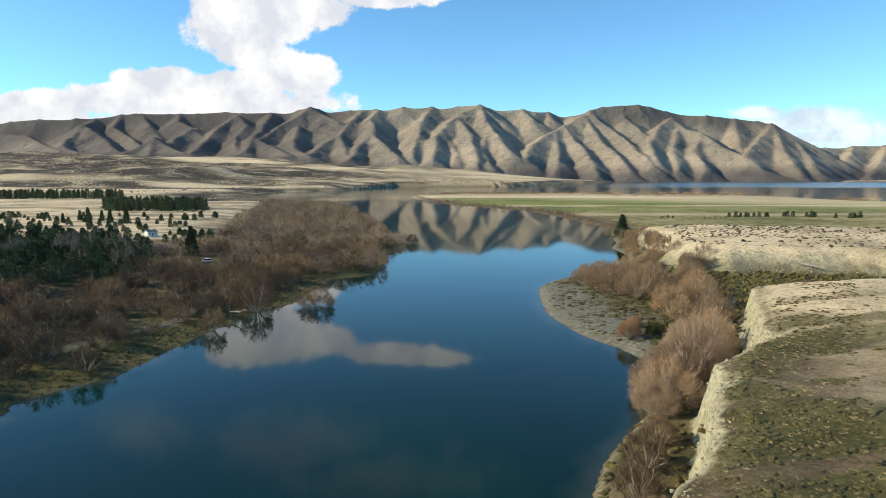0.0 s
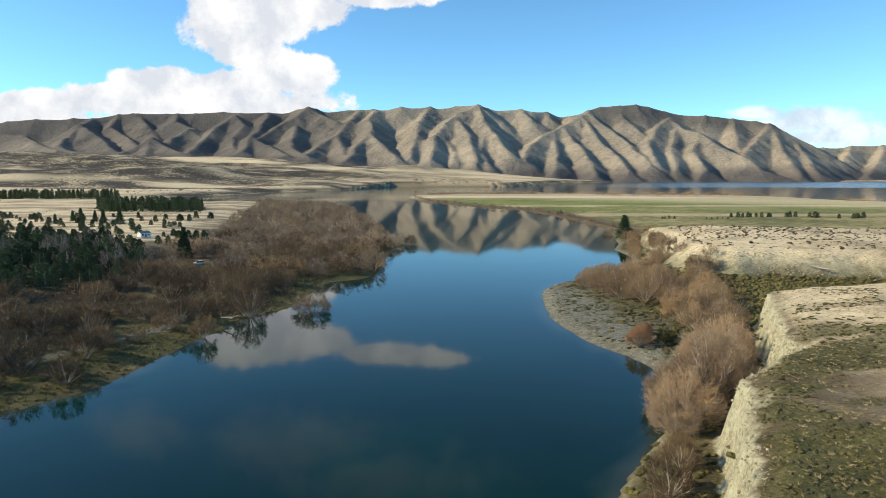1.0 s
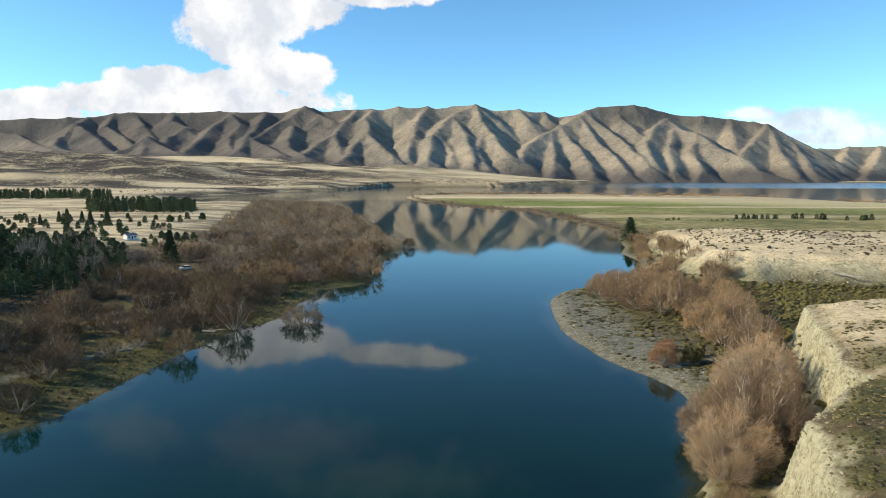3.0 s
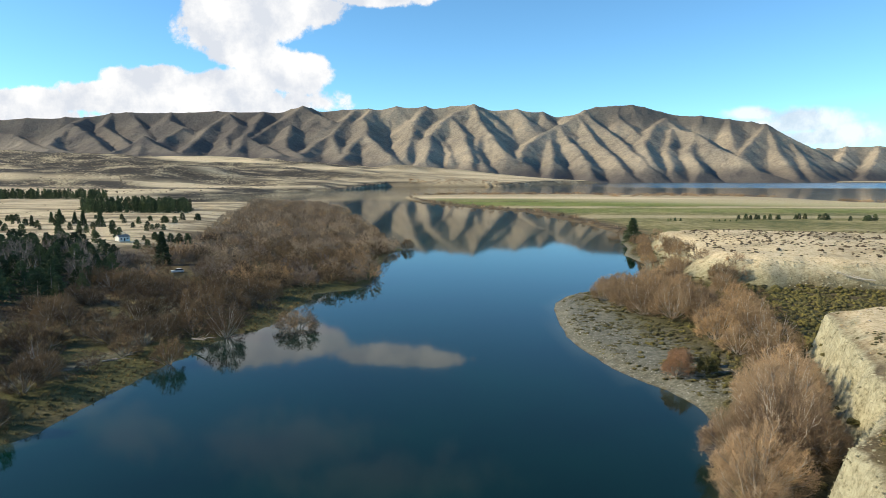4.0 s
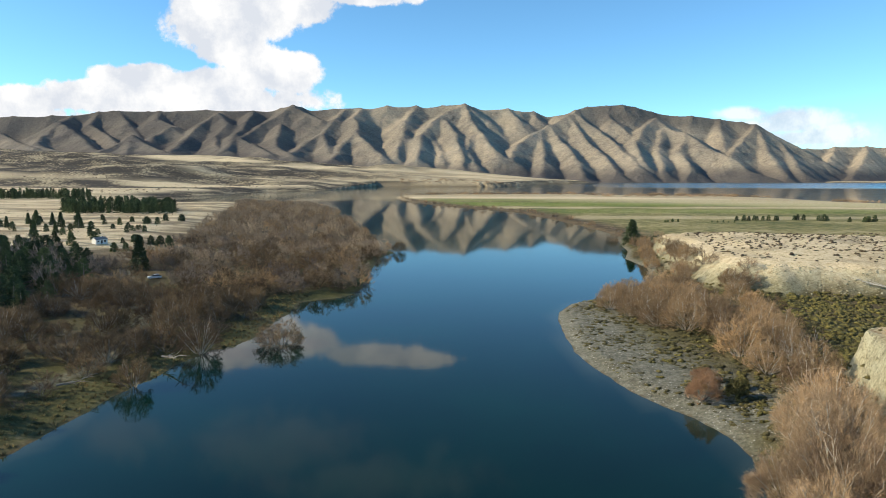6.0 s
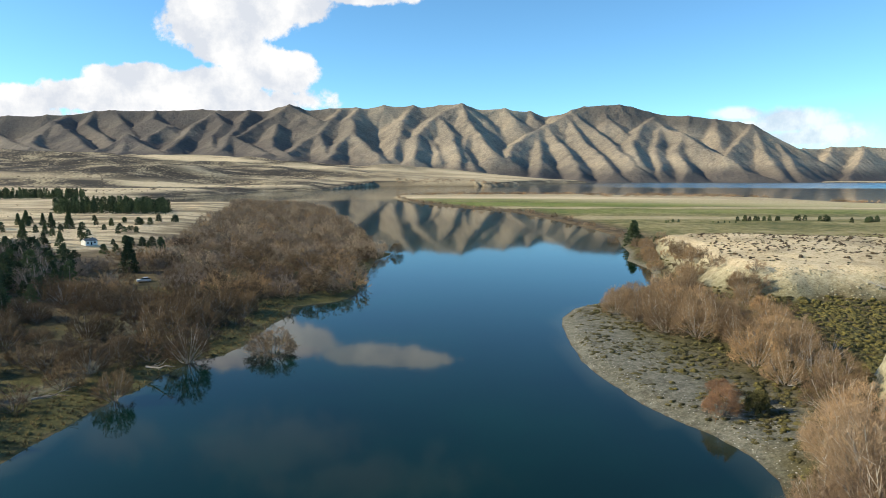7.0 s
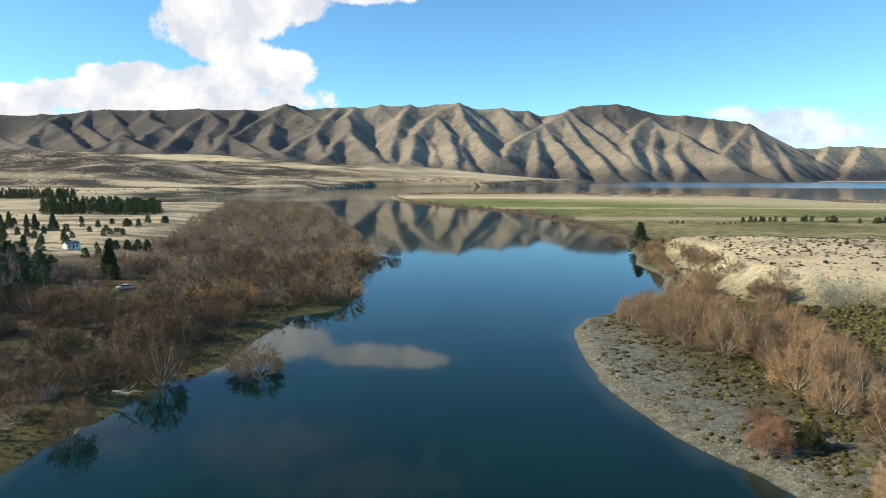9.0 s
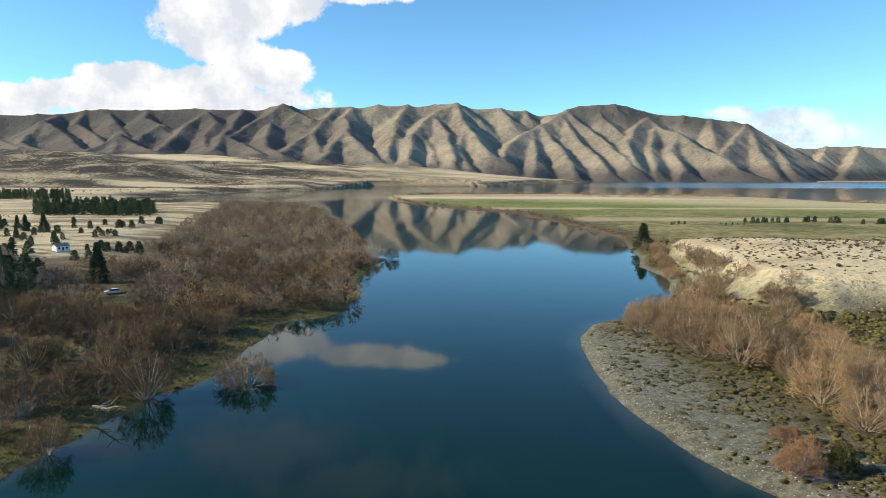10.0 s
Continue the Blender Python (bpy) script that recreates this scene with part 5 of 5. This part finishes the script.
def solid(name, bm, mat, parent, label="", bevel=0.0):
    if bevel:
        bmesh.ops.bevel(bm, geom=bm.edges[:], offset=bevel, segments=2, affect="EDGES")
    me = bpy.data.meshes.new(name)
    bm.to_mesh(me)
    bm.free()
    me.materials.append(mat)
    ob = new(name, me)
    ob.parent = parent
    return tagged(ob, label) if label else ob


M_WALL = plain("painted_weatherboard", [(0.62, 0.61, 0.57), (0.78, 0.77, 0.73)], 0.8)
M_ROOF = plain("grey_roofing_iron", [(0.10, 0.11, 0.11), (0.19, 0.20, 0.20)], 0.6, 0.5)
M_DARK = plain("dark_opening", [(0.02, 0.022, 0.025), (0.04, 0.042, 0.045)], 2.0, 0.2)
M_PAINT = plain("white_car_paint", [(0.70, 0.71, 0.72), (0.80, 0.81, 0.82)], 0.5, 0.25)
M_TYRE = plain("tyre_rubber", [(0.015, 0.015, 0.015), (0.03, 0.03, 0.03)], 3.0, 0.8)


def hut():
    top = new("hut")
    bm = bmesh.new()
    box(bm, -3.6, 3.6, -2.4, 2.4, -0.4, 2.4)
    solid("wall", bm, M_WALL, top)
    for sx in (-1, 1):
        bm = bmesh.new()
        pts = [(sx * 3.6, -2.4, 2.4), (sx * 3.6, 2.4, 2.4), (sx * 3.6, 0, 3.75)]
        face = bm.faces.new([bm.verts.new(p) for p in pts])
        grown = bmesh.ops.extrude_face_region(bm, geom=[face])["geom"]
        bmesh.ops.translate(bm, verts=[g for g in grown if isinstance(g, bmesh.types.BMVert)], vec=(-sx * 0.12, 0, 0))
        solid("gable", bm, M_WALL, top)
    for sy in (-1, 1):
        bm = bmesh.new()
        box(bm, -3.95, 3.95, 0, 3.0, 0, 0.09)
        ob = solid("roof_slope", bm, M_ROOF, top)
        ob.matrix_basis = pose(0, 0, 3.83, -28 if sy > 0 else 28, 0, 0) @ (Matrix.Identity(4) if sy > 0 else pose(0, -3.0, 0))
    for x, wdt in ((-2.2, 1.1), (2.0, 1.3)):
        bm = bmesh.new()
        box(bm, x - wdt / 2, x + wdt / 2, -2.45, -2.36, 0.95, 1.95)
        pane = solid("window", bm, M_DARK, top)
        bm = bmesh.new()
        for x0, x1, z0, z1 in ((-0.08, 0.0, 0.87, 2.03), (wdt, wdt + 0.08, 0.87, 2.03), (0.0, wdt, 0.87, 0.95), (0.0, wdt, 1.95, 2.03)):
            box(bm, x - wdt / 2 + x0, x - wdt / 2 + x1, -2.48, -2.37, z0, z1)
        solid("window_frame", bm, M_WALL, pane)
    bm = bmesh.new()
    box(bm, -0.45, 0.45, -2.46, -2.36, 0.0, 2.0)
    solid("door", bm, M_DARK, top)
    bm = bmesh.new()
    box(bm, 2.4, 2.8, 0.6, 1.0, 2.6, 4.3)
    solid("chimney", bm, M_ROOF, top)
    top.matrix_basis = pose(-140, 352, height(-140, 352) + 0.1, 0, 0, 55) @ Matrix.Scale(0.76, 4)
    return tagged(top, "small white hut with a grey gabled roof on dry grass", "hut")


def car():
    top = new("car")
    bm = bmesh.new()
    side = [(-2.2, 0.45), (-2.25, 0.85), (-1.4, 1.0), (1.5, 1.0), (2.2, 0.9), (2.25, 0.5), (2.1, 0.35), (-2.1, 0.35)]
    face = bm.faces.new([bm.verts.new((x, -0.86, z)) for x, z in side])
    grown = bmesh.ops.extrude_face_region(bm, geom=[face])["geom"]
    bmesh.ops.translate(bm, verts=[g for g in grown if isinstance(g, bmesh.types.BMVert)], vec=(0, 1.72, 0))
    solid("body", bm, M_PAINT, top, bevel=0.05)
    bm = bmesh.new()
    cabin = [(-0.95, 0.98), (-0.25, 1.48), (1.35, 1.5), (2.0, 0.98)]
    face = bm.faces.new([bm.verts.new((x, -0.74, z)) for x, z in cabin])
    grown = bmesh.ops.extrude_face_region(bm, geom=[face])["geom"]
    bmesh.ops.translate(bm, verts=[g for g in grown if isinstance(g, bmesh.types.BMVert)], vec=(0, 1.48, 0))
    solid("window_band", bm, M_DARK, top, bevel=0.04)
    bm = bmesh.new()
    box(bm, -0.25, 1.4, -0.73, 0.73, 1.46, 1.56)
    solid("roof", bm, M_PAINT, top, bevel=0.03)
    for x in (-1.35, 1.35):
        for y in (-0.8, 0.8):
            bm = bmesh.new()
            bmesh.ops.create_cone(bm, cap_ends=True, segments=14, radius1=0.33, radius2=0.33, depth=0.22)
            ob = solid("wheel", bm, M_TYRE, top)
            ob.matrix_basis = pose(x, y, 0.33, 90, 0, 0)
            bm = bmesh.new()
            bmesh.ops.create_cone(bm, cap_ends=True, segments=12, radius1=0.19, radius2=0.19, depth=0.235)
            solid("rim", bm, M_PAINT, ob)
    for y in (-0.6, 0.6):
        bm = bmesh.new()
        box(bm, -2.28, -2.2, y - 0.18, y + 0.18, 0.68, 0.84)
        solid("headlight", bm, M_WALL, top)
    top.matrix_basis = pose(-84, 266, height(-84, 266) + 0.02, 0, 0, 28)
    return tagged(top, "white car parked on the grass among bare willows", "car")


def fallen_tree(x, y, turn, size, seed):
    rnd = random.Random(seed)
    wood, limbs = Build(), Build()
    line = [Vector((0, 0, 0.3)), Vector((0.3, 0.02, 0.32)), Vector((0.62, -0.03, 0.36)), Vector((1.0, 0.02, 0.5))]
    wood.tube([p * size for p in line], [0.22, 0.17, 0.11, 0.03], 7)
    for k in range(13):
        t = rnd.uniform(0.15, 0.95)
        i = min(2, int(t * 3))
        s = line[i].lerp(line[i + 1], t * 3 - i)
        d = Vector((rnd.uniform(0.4, 1), rnd.uniform(-0.8, 0.8), rnd.uniform(-0.1, 0.5))).normalized() * rnd.uniform(0.25, 0.5)
        limbs.tube([s * size, (s + d * 0.5 + jitter(rnd, 0.02)) * size, (s + d) * size], [0.08, 0.055, 0.02], 4)
    top = new("fallen_tree")
    part("trunk", wood, M_PALE if x > 0 else M_BARK, top)
    part("limbs", limbs, M_PALE if x > 0 else M_BARK, top)
    top.matrix_basis = pose(x, y, height(x, y) - 0.4, 0, 0, turn)
    return tagged(top, "bleached fallen tree with bare pale limbs on the bank", "dead tree")


hut()
car()
fallen_tree(140, 212, 150, 10, 3)
fallen_tree(-47, 168, -35, 6, 4)
fallen_tree(-58, 150, 20, 5, 5)
